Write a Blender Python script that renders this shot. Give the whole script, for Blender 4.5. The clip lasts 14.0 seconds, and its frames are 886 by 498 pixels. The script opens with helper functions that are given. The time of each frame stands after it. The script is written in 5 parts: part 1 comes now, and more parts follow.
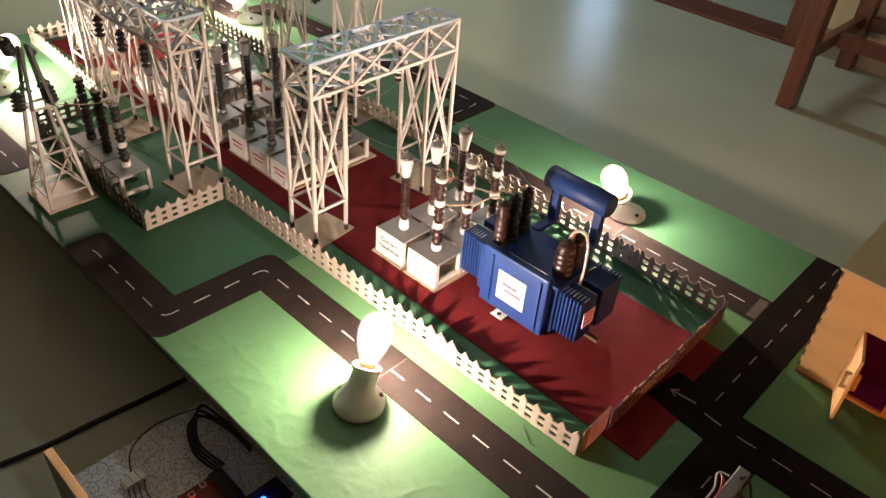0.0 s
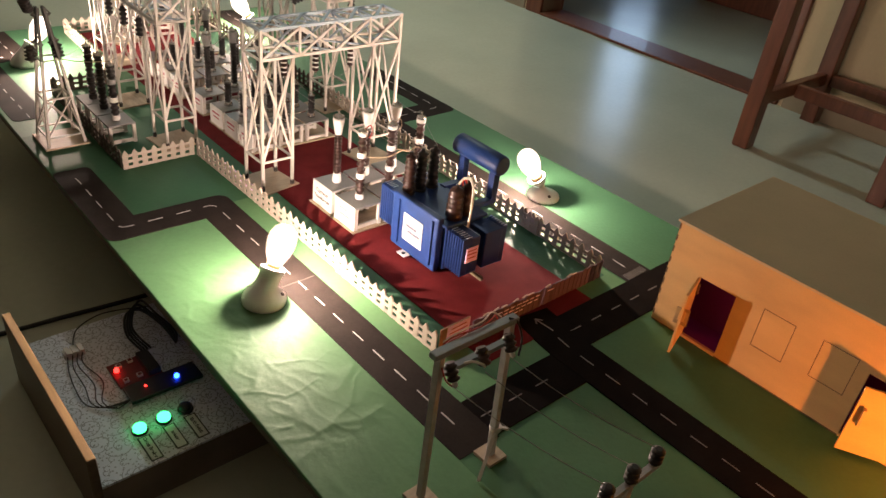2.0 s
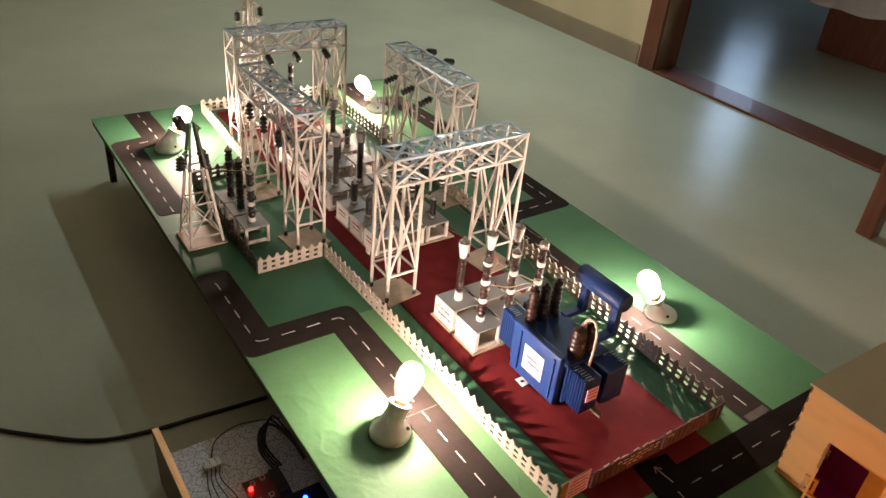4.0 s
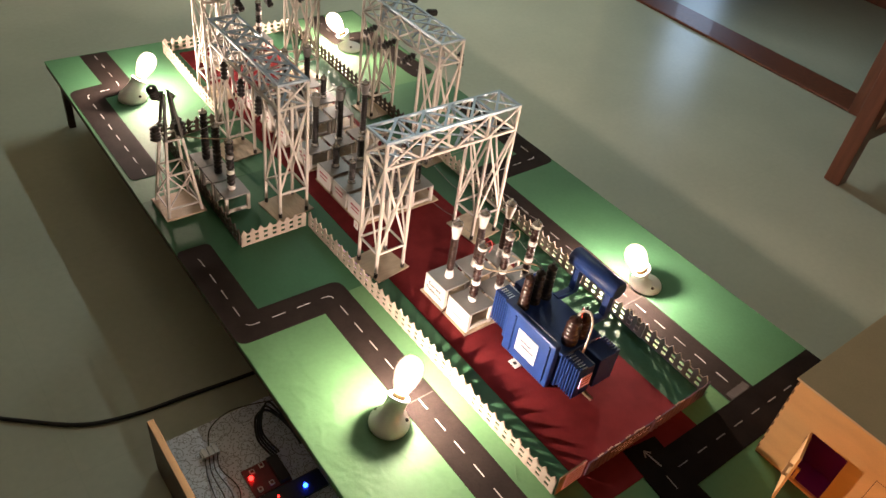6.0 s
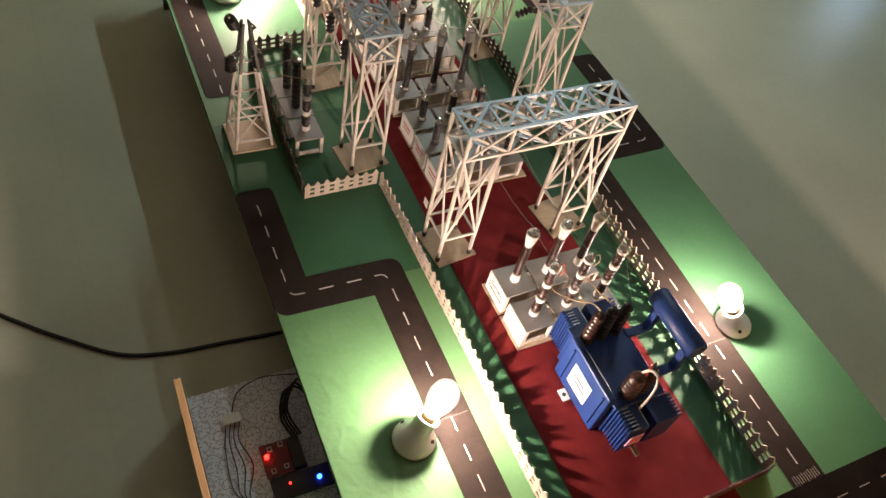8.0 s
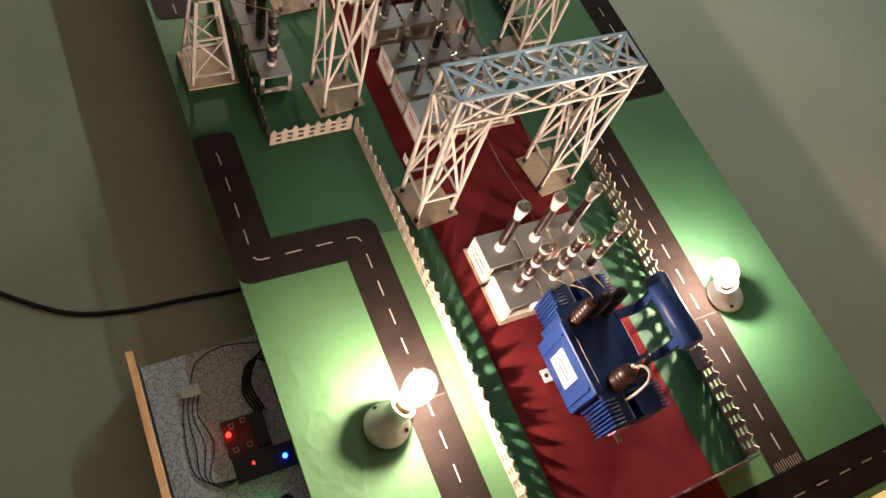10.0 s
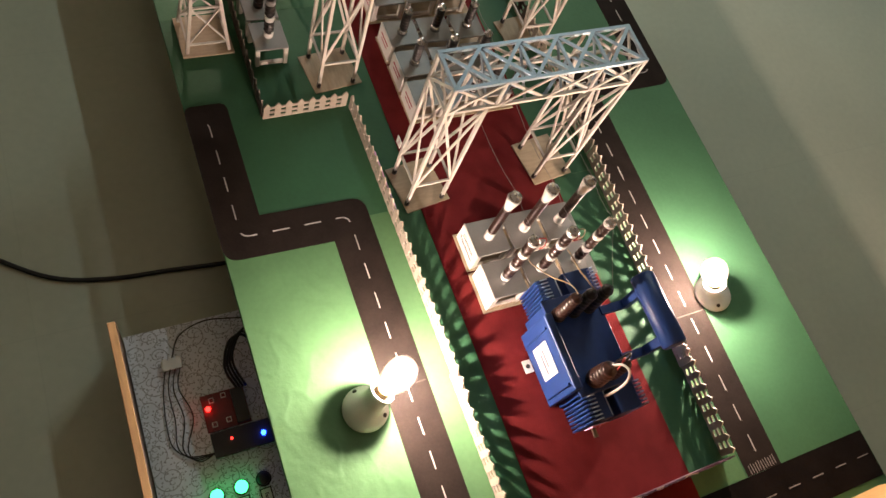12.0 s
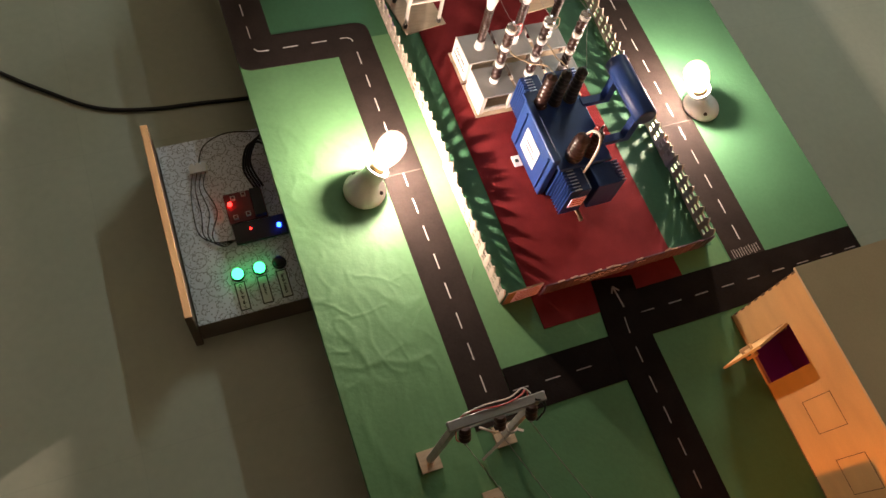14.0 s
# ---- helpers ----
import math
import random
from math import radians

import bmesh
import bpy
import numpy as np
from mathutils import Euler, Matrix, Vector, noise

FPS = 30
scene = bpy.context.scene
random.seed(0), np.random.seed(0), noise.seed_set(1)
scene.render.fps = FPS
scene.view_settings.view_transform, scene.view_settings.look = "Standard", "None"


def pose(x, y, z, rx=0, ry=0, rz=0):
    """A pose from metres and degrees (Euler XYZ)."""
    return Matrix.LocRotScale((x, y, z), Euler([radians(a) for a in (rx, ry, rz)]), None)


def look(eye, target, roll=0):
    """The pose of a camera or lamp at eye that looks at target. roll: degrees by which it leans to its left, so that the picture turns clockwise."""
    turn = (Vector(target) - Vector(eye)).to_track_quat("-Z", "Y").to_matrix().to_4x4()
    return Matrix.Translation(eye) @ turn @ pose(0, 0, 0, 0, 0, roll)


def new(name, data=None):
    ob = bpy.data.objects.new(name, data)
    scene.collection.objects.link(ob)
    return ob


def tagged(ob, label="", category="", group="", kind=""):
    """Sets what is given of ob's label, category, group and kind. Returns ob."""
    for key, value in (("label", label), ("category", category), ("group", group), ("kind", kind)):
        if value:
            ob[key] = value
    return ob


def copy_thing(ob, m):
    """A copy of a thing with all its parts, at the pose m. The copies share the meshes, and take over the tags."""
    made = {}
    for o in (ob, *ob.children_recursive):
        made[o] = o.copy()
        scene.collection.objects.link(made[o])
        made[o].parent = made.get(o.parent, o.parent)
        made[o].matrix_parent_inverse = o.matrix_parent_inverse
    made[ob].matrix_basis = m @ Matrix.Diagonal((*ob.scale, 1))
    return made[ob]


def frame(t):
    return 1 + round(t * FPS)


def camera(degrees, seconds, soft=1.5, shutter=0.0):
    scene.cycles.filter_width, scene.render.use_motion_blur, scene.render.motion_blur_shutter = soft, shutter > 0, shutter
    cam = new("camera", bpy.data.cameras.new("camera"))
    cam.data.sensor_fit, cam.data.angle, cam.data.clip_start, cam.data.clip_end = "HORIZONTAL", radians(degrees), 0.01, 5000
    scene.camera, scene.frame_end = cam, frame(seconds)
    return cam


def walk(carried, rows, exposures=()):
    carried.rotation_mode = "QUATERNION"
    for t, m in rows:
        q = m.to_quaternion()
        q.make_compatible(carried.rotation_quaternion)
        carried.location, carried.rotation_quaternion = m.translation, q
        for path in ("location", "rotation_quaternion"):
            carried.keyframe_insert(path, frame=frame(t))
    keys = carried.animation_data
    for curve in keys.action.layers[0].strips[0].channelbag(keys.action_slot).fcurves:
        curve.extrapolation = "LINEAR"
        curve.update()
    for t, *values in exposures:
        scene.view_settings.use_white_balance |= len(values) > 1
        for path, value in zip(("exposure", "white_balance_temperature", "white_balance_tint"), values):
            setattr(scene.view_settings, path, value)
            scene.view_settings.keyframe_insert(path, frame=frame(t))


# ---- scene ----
cam = camera(60.6, 14.0)
PATH = [
    (0, (-0.614, -0.263, 0.814), (0.591, 0.791, -0.384), 5.0),
    (0.5, (-0.636, -0.37, 0.815), (0.527, 0.78, -0.336), 6.3),
    (1, (-0.635, -0.478, 0.814), (0.584, 0.717, -0.23), 7.7),
    (1.5, (-0.655, -0.571, 0.79), (0.483, 0.693, -0.262), 8.0),
    (2, (-0.648, -0.635, 0.771), (0.547, 0.573, -0.285), 7.4),
    (2.5, (-0.649, -0.622, 0.784), (0.52, 0.597, -0.288), 7.2),
    (3, (-0.663, -0.588, 0.824), (0.39, 0.787, -0.175), 5.0),
    (3.2, (-0.669, -0.577, 0.853), (0.358, 0.837, -0.12), 4.6),
    (5.3, (-0.642, -0.418, 1.086), (0.365, 0.794, -0.146), 9.2),
    (5.5, (-0.675, -0.415, 1.08), (0.365, 0.796, -0.125), 9.1),
    (6, (-0.669, -0.359, 1.096), (0.375, 0.776, -0.178), 9.2),
    (6.5, (-0.636, -0.297, 1.126), (0.36, 0.785, -0.23), 8.7),
    (7, (-0.587, -0.236, 1.164), (0.341, 0.871, -0.22), 8.9),
    (7.5, (-0.535, -0.179, 1.165), (0.258, 0.894, -0.325), 10.4),
    (8, (-0.496, -0.148, 1.167), (0.247, 0.886, -0.375), 15.5),
    (8.2, (-0.481, -0.15, 1.175), (0.243, 0.873, -0.383), 16.6),
    (10.3, (-0.437, 0.058, 1.146), (0.313, 0.772, -0.565), 26.5),
    (10.5, (-0.435, 0.068, 1.156), (0.307, 0.774, -0.562), 27.9),
    (11, (-0.423, 0.1, 1.158), (0.327, 0.798, -0.56), 29.1),
    (11.5, (-0.406, 0.078, 1.157), (0.339, 0.746, -0.575), 30.2),
    (12, (-0.413, 0.061, 1.161), (0.321, 0.733, -0.574), 30.3),
    (12.5, (-0.407, 0.002, 1.167), (0.302, 0.666, -0.581), 28.2),
    (13, (-0.408, -0.108, 1.146), (0.249, 0.563, -0.621), 26.7),
    (13.5, (-0.411, -0.249, 1.142), (0.185, 0.5, -0.613), 22.2),
    (14, (-0.41, -0.33, 1.14), (0.154, 0.399, -0.635), 20.0),
]
walk(cam, [(t, look(eye, target, roll)) for t, eye, target, roll in PATH],
     exposures=[(0.0, 0.04), (3.0, 0.10), (8.0, 0.10), (11.0, 0.10), (12.5, 0.13), (14.0, 0.20)])

# ---- light ----
FLOOR = -0.2          # room floor; the model's board top is z = 0
world = bpy.data.worlds.new("room_air")
scene.world = world
world.use_nodes = True
world.node_tree.nodes["Background"].inputs[0].default_value = (0.5, 0.55, 0.6, 1)
world.node_tree.nodes["Background"].inputs[1].default_value = 0.03


def area_lamp(name, m, sx, sy, watts, colour):
    d = bpy.data.lights.new(name, "AREA")
    d.shape, d.size, d.size_y, d.energy, d.color = "RECTANGLE", sx, sy, watts, colour
    ob = new(name, d)
    ob.matrix_world = m
    return ob


TUBE = (1.75, 2.6, 2.42)
area_lamp("tube_light", pose(TUBE[0], TUBE[1], TUBE[2], 0, 0, 90), 1.2, 0.06, 29.0, (0.72, 0.87, 0.88))
area_lamp("window_daylight", look((5.4, 3.4, 1.1), (3.2, 1.8, -0.2)), 0.35, 1.2, 4.2, (0.50, 0.70, 1.0))
FILAMENT_GLOW = 12500.0
BULB_COLOUR = (1.0, 0.755, 0.62)


# ---- materials ----
def material(name, colour, rough=0.6, metal=0.0, vary=0.15, scale=40.0, bump=0.0, bump_scale=300.0, spread=0.0,
             emit=0.0, emit_colour=None, stretch=None, coat=0.0, sheen=0.5):
    m = bpy.data.materials.new(name)
    m.use_nodes = True
    n, l = m.node_tree.nodes, m.node_tree.links
    b = n["Principled BSDF"]
    b.inputs["Roughness"].default_value, b.inputs["Metallic"].default_value = rough, metal
    b.inputs["Coat Weight"].default_value = coat
    b.inputs["Specular IOR Level"].default_value = sheen
    at = n.new("ShaderNodeTexCoord").outputs["Object"]
    if stretch:
        mp = n.new("ShaderNodeMapping")
        mp.inputs["Scale"].default_value = stretch
        l.new(at, mp.inputs[0])
        at = mp.outputs[0]
    big = n.new("ShaderNodeTexNoise")
    big.inputs["Scale"].default_value, big.inputs["Detail"].default_value = scale, 5
    l.new(at, big.inputs["Vector"])
    fine = n.new("ShaderNodeTexNoise")
    fine.inputs["Scale"].default_value, fine.inputs["Detail"].default_value = bump_scale, 3
    l.new(at, fine.inputs["Vector"])
    add = n.new("ShaderNodeMath")
    add.operation = "MULTIPLY_ADD"
    l.new(fine.outputs[0], add.inputs[0])
    add.inputs[1].default_value = 0.35
    l.new(big.outputs[0], add.inputs[2])
    fac = add.outputs[0]
    if spread:
        info = n.new("ShaderNodeObjectInfo")
        more = n.new("ShaderNodeMath")
        more.operation = "MULTIPLY_ADD"
        l.new(info.outputs["Random"], more.inputs[0])
        more.inputs[1].default_value = spread
        l.new(fac, more.inputs[2])
        fac = more.outputs[0]
    ramp = n.new("ShaderNodeValToRGB")
    low = [c * (1 - vary) for c in colour]
    high = [min(1, c * (1 + vary)) for c in colour]
    ramp.color_ramp.elements[0].position, ramp.color_ramp.elements[0].color = 0.42, (*low, 1)
    ramp.color_ramp.elements[1].position, ramp.color_ramp.elements[1].color = 0.95, (*high, 1)
    l.new(fac, ramp.inputs[0])
    l.new(ramp.outputs[0], b.inputs["Base Color"])
    if bump:
        bp = n.new("ShaderNodeBump")
        bp.inputs["Strength"].default_value, bp.inputs["Distance"].default_value = bump, 0.002
        l.new(fine.outputs[0], bp.inputs["Height"])
        l.new(bp.outputs[0], b.inputs["Normal"])
    if emit:
        b.inputs["Emission Color"].default_value = (*(emit_colour or colour), 1)
        b.inputs["Emission Strength"].default_value = emit
    return m


M_GREEN = material("green_paper", (0.090, 0.202, 0.090), 0.62, vary=0.14, scale=7, bump=0.22, bump_scale=120, sheen=0.28)
M_GREENDARK = material("deep_green_paper", (0.036, 0.118, 0.056), 0.62, vary=0.14, scale=7, bump=0.2, bump_scale=120, sheen=0.28)
M_GREENMID = material("mid_green_paper", (0.060, 0.152, 0.068), 0.62, vary=0.14, scale=7, bump=0.2, bump_scale=120, sheen=0.28)
M_GREENEAST = material("bright_green_paper", (0.058, 0.160, 0.077), 0.62, vary=0.14, scale=7, bump=0.2, bump_scale=120, sheen=0.28)
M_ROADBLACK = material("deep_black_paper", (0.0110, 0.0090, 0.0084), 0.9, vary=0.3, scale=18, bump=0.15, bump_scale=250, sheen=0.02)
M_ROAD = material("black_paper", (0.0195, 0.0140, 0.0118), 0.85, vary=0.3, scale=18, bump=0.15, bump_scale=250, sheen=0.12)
M_JOIN = material("paper_edge", (0.036, 0.028, 0.023), 0.8, vary=0.4, scale=70)
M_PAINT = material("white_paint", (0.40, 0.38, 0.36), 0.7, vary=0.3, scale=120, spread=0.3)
# white paint with the weaker light on the cross roads put into its colour
M_PAINTDIM = material("dimmed_white_paint", (0.17, 0.155, 0.15), 0.8, vary=0.4, scale=120, spread=0.5)
M_RED = material("red_felt", (0.145, 0.0172, 0.0190), 0.95, vary=0.2, scale=25, bump=0.4, bump_scale=700, sheen=0.08)
M_WOOD = material("balsa_wood", (0.55, 0.51, 0.46), 0.55, vary=0.14, scale=30, bump=0.1, bump_scale=400, spread=0.25)
M_FENCE = material("cream_fence_wood", (0.40, 0.345, 0.28), 0.6, vary=0.14, scale=30, bump=0.1, bump_scale=400, spread=0.25)
M_DARKFENCE = material("dark_fence_wood", (0.070, 0.050, 0.034), 0.6, vary=0.25, scale=30, bump=0.1, spread=0.25)
M_GATE = material("brown_gate_wood", (0.078, 0.038, 0.056), 0.6, vary=0.35, scale=40, bump=0.1, stretch=(6, 6, 1), spread=0.45)
M_LUG = material("pale_gate_glint", (0.50, 0.36, 0.27), 0.5, vary=0.3, scale=120)
M_GATEPRINT = material("worn_gate_print", (0.85, 0.62, 0.90), 0.7, vary=0.4, scale=160)
M_BACKING = material("brown_backing_wood", (0.30, 0.16, 0.09), 0.6, vary=0.2, scale=40)
M_HINGE = material("brown_hinge_wood", (0.16, 0.085, 0.035), 0.6, vary=0.25, scale=60)
M_PLATE = material("plywood_plate", (0.40, 0.31, 0.21), 0.6, vary=0.18, scale=35, bump=0.15, stretch=(1, 5, 1), spread=0.2)
M_PLANK = material("pine_plank", (0.52, 0.33, 0.16), 0.5, vary=0.2, scale=14, bump=0.2, stretch=(8, 1, 8))
# pine darkened to carry the shade on the plank's face
M_SHADEDPLANK = material("shaded_box_plank", (0.125, 0.085, 0.05), 0.5, vary=0.25, scale=14, bump=0.2, stretch=(8, 1, 8))
M_GREYTOP = material("grey_metal_sheet", (0.29, 0.283, 0.275), 0.52, 0.25, vary=0.12, scale=30, bump=0.05, spread=0.25)
M_SILVER = material("silver_paint", (0.31, 0.38, 0.44), 0.42, 0.25, vary=0.16, scale=60, bump=0.08, spread=0.35)
M_MAST = material("dark_grey_mast_paint", (0.085, 0.080, 0.070), 0.6, vary=0.25, scale=70, bump=0.1)
M_POLE = material("grey_pole_paint", (0.50, 0.48, 0.47), 0.6, vary=0.18, scale=60, bump=0.1, spread=0.2)
# worn blue metal, made paler to paint in the glints along the edges
M_WORNGLINT = material("worn_glint_edge", (0.42, 0.50, 0.66), 0.35, 0.2, vary=0.3, scale=90, spread=0.4)
M_WHITE = material("white_card", (0.80, 0.78, 0.74), 0.6, vary=0.05, scale=20)
M_CARD = material("dull_white_card", (0.60, 0.58, 0.55), 0.6, vary=0.06, scale=20)
M_PRINTGREY = material("grey_print", (0.14, 0.14, 0.19), 0.7, vary=0.2, scale=150)
M_PINKCARD = material("pink_card", (0.86, 0.58, 0.92), 0.6, vary=0.06, scale=20)
M_BROWN = material("brown_porcelain", (0.034, 0.015, 0.011), 0.34, vary=0.3, scale=60, coat=0.15)
M_DARK = material("dark_porcelain", (0.020, 0.016, 0.015), 0.42, vary=0.3, scale=60, coat=0.08)
M_PORC = material("white_porcelain", (0.78, 0.76, 0.72), 0.18, vary=0.06, scale=40, coat=0.5)
M_STEEL = material("bright_steel", (0.62, 0.61, 0.60), 0.22, 0.95, vary=0.15, scale=80)
M_BOLT = material("dark_bolt", (0.06, 0.05, 0.045), 0.4, 0.6, vary=0.3, scale=200)
M_BLUE = material("blue_paint", (0.013, 0.044, 0.18), 0.46, vary=0.22, scale=26, bump=0.06, bump_scale=500, spread=0.15)
M_HOLDER = material("cream_bakelite", (0.85, 0.84, 0.82), 0.3, vary=0.06, scale=30, coat=0.3)
M_FILAMENT = material("filament", (1, 1, 1), 0.5, emit=FILAMENT_GLOW, emit_colour=BULB_COLOUR)


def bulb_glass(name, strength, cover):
    """Bulb shell: lets the filament's light through, with glare added as its own emission."""
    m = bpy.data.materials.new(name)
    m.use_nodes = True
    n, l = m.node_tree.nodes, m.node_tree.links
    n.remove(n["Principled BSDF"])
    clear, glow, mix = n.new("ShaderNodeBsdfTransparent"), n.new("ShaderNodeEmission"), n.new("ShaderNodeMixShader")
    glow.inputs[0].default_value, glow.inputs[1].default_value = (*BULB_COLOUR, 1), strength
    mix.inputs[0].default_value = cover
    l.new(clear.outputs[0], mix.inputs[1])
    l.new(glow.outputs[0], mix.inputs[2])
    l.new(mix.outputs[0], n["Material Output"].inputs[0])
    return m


M_BULB, M_GLOWSHELL = bulb_glass("hot_bulb_glass", 6.0, 0.09), bulb_glass("glow_shell", 22.0, 0.3)
M_BRASS = material("brass_cap", (0.55, 0.40, 0.17), 0.3, 0.9, vary=0.2, scale=100)
M_WIRE = material("thin_wire", (0.30, 0.28, 0.26), 0.4, 0.6, vary=0.2, scale=200)
M_CABLE = material("black_cable", (0.012, 0.012, 0.012), 0.45, vary=0.3, scale=90)
M_LEAD = material("tan_lead", (0.30, 0.22, 0.13), 0.5, vary=0.2, scale=90)
M_CABLERED = material("red_cable", (0.45, 0.04, 0.03), 0.45, vary=0.2, scale=90)
M_CABLEWHITE = material("white_cable", (0.70, 0.66, 0.60), 0.45, vary=0.1, scale=90)
M_HOUSE = material("house_plywood", (0.62, 0.375, 0.15), 0.7, vary=0.12, scale=9, bump=0.1, stretch=(1, 1, 3))
M_SCORCH = material("laser_burnt_edge", (0.12, 0.07, 0.035), 0.8, vary=0.3, scale=80)
M_ROOF = material("house_roof_board", (0.56, 0.425, 0.255), 0.75, vary=0.10, scale=6, bump=0.1)
# the violet light inside the house is put into this colour
M_VIOLET = material("violet_lit_lining", (0.20, 0.025, 0.12), 0.8, vary=0.1, scale=10)
M_INK = material("black_ink", (0.03, 0.03, 0.03), 0.7, vary=0.1)
M_REDINK = material("red_ink", (0.42, 0.035, 0.08), 0.7, vary=0.1)
M_BOARD = material("board_edge", (0.10, 0.07, 0.05), 0.7, vary=0.25, scale=12, bump=0.2, stretch=(1, 1, 6))
M_CHAIR = material("stained_teak", (0.17, 0.055, 0.028), 0.35, vary=0.3, scale=9, bump=0.1, stretch=(6, 6, 1), coat=0.2)
M_WALL = material("cream_wall", (0.74, 0.63, 0.41), 0.85, vary=0.07, scale=3, bump=0.1, bump_scale=90)
# for the unseen south and west walls, darkened to cut bounce onto the floor
M_BROWNWALL = material("dark_unseen_wall", (0.28, 0.22, 0.165), 0.8, vary=0.15, scale=4, bump=0.1)
M_SKIRT = material("skirting_tile", (0.36, 0.29, 0.20), 0.4, vary=0.1, scale=6)
M_CEIL = material("white_ceiling", (0.75, 0.75, 0.73), 0.9, vary=0.04, scale=2)
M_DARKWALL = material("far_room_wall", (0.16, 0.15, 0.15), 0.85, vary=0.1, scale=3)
M_CLOTH = material("white_cloth", (0.65, 0.64, 0.62), 0.9, vary=0.15, scale=12, bump=0.3)
M_CURTAIN = material("blue_curtain", (0.04, 0.06, 0.11), 0.9, vary=0.3, scale=10)
M_TUBE = material("tube_glass", (0.9, 0.95, 1), 0.4, emit=1.5, emit_colour=(0.85, 0.95, 1))
M_SCROLLBASE = material("label_paper", (0.80, 0.80, 0.80), 0.6, vary=0.05, scale=20)
M_PCB = material("red_circuit_board", (0.15, 0.014, 0.018), 0.4, vary=0.2, scale=120)
M_CHIP = material("black_plastic", (0.02, 0.02, 0.022), 0.4, vary=0.2)
M_LEDRED = material("red_led", (0.9, 0.05, 0.03), 0.3, emit=8, emit_colour=(1.0, 0.02, 0.015))
M_LEDBLUE = material("blue_led", (0.05, 0.1, 0.9), 0.3, emit=26, emit_colour=(0.01, 0.05, 1.0))
M_LEDGREEN = material("green_led", (0.1, 0.9, 0.4), 0.3, emit=4.6, emit_colour=(0.05, 1.0, 0.24))
M_ORANGE = material("amber_lamp_glass", (1, 0.6, 0.2), 0.3, emit=2150, emit_colour=(1.0, 0.32, 0.055))
M_VIOLETLED = material("violet_led", (0.5, 0.1, 0.9), 0.3, emit=85, emit_colour=(0.55, 0.02, 0.42))


def floor_material():
    """Polished grey-green floor tiles, 0.6 m, with thin joints."""
    m = material("polished_floor_tile", (0.50, 0.525, 0.415), 0.22, vary=0.10, scale=2.2, bump=0.02, bump_scale=60)
    n, l = m.node_tree.nodes, m.node_tree.links
    b = n["Principled BSDF"]
    ramp_link = b.inputs["Base Color"].links[0].from_socket
    brick = n.new("ShaderNodeTexBrick")
    brick.offset = 0.0
    brick.inputs["Scale"].default_value = 1.0
    brick.inputs["Brick Width"].default_value = brick.inputs["Row Height"].default_value = 0.6
    brick.inputs["Mortar Size"].default_value = 0.0012
    brick.inputs["Mortar"].default_value = (0.95, 0.95, 0.95, 1)
    brick.inputs["Color1"].default_value = (1, 1, 1, 1)
    brick.inputs["Color2"].default_value = (0.985, 0.985, 0.985, 1)
    l.new(n["Texture Coordinate"].outputs["Object"], brick.inputs["Vector"])
    mix = n.new("ShaderNodeMix")
    mix.data_type, mix.blend_type = "RGBA", "MULTIPLY"
    mix.inputs["Factor"].default_value = 1.0
    l.new(ramp_link, mix.inputs[6])
    l.new(brick.outputs["Color"], mix.inputs[7])
    l.new(mix.outputs[2], b.inputs["Base Color"])
    return m


M_FLOOR = floor_material()


def scroll_material():
    """Pale laminate with thin dark printed scrolls: a spiral in every cell, and small dots."""
    m = material("scroll_laminate", (0.80, 0.84, 0.92), 0.35, vary=0.08, scale=20)
    n, l = m.node_tree.nodes, m.node_tree.links
    b = n["Principled BSDF"]
    base = b.inputs["Base Color"].links[0].from_socket
    at = n["Texture Coordinate"].outputs["Object"]

    def maths(op, a, c=None):
        node = n.new("ShaderNodeMath")
        node.operation = op
        for i, v in enumerate((a, c)):
            if v is None:
                continue
            if isinstance(v, (int, float)):
                node.inputs[i].default_value = v
            else:
                l.new(v, node.inputs[i])
        return node.outputs[0]

    def spirals(scale, turns, thick, reach):
        cell = n.new("ShaderNodeTexVoronoi")
        cell.voronoi_dimensions = "2D"
        cell.inputs["Scale"].default_value = scale
        l.new(at, cell.inputs["Vector"])
        off = n.new("ShaderNodeVectorMath")
        off.operation = "SUBTRACT"
        l.new(at, off.inputs[0])
        l.new(cell.outputs["Position"], off.inputs[1])
        xyz = n.new("ShaderNodeSeparateXYZ")
        l.new(off.outputs[0], xyz.inputs[0])
        angle = maths("DIVIDE", maths("ARCTAN2", xyz.outputs[1], xyz.outputs[0]), 2 * math.pi)
        wind = maths("FRACT", maths("ADD", maths("MULTIPLY", cell.outputs["Distance"], turns), angle))
        return maths("MULTIPLY", maths("LESS_THAN", wind, thick), maths("LESS_THAN", cell.outputs["Distance"], reach))
    leaf = n.new("ShaderNodeTexVoronoi")
    leaf.voronoi_dimensions = "2D"
    leaf.inputs["Scale"].default_value = 120.0
    l.new(at, leaf.inputs["Vector"])
    vines = maths("MAXIMUM", spirals(25.0, 2.7, 0.10, 0.62), spirals(56.0, 1.9, 0.13, 0.45))
    ink = maths("MAXIMUM", vines, maths("LESS_THAN", leaf.outputs["Distance"], 0.17))
    mix = n.new("ShaderNodeMix")
    mix.data_type = "RGBA"
    l.new(maths("MULTIPLY", ink, 0.60), mix.inputs["Factor"])
    l.new(base, mix.inputs[6])
    mix.inputs[7].default_value = (0.13, 0.13, 0.14, 1)
    l.new(mix.outputs[2], b.inputs["Base Color"])
    return m


M_BOXBODY = material("box_side_board", (0.20, 0.17, 0.14), 0.6, vary=0.2, scale=15, bump=0.15)
M_SCROLL = scroll_material()


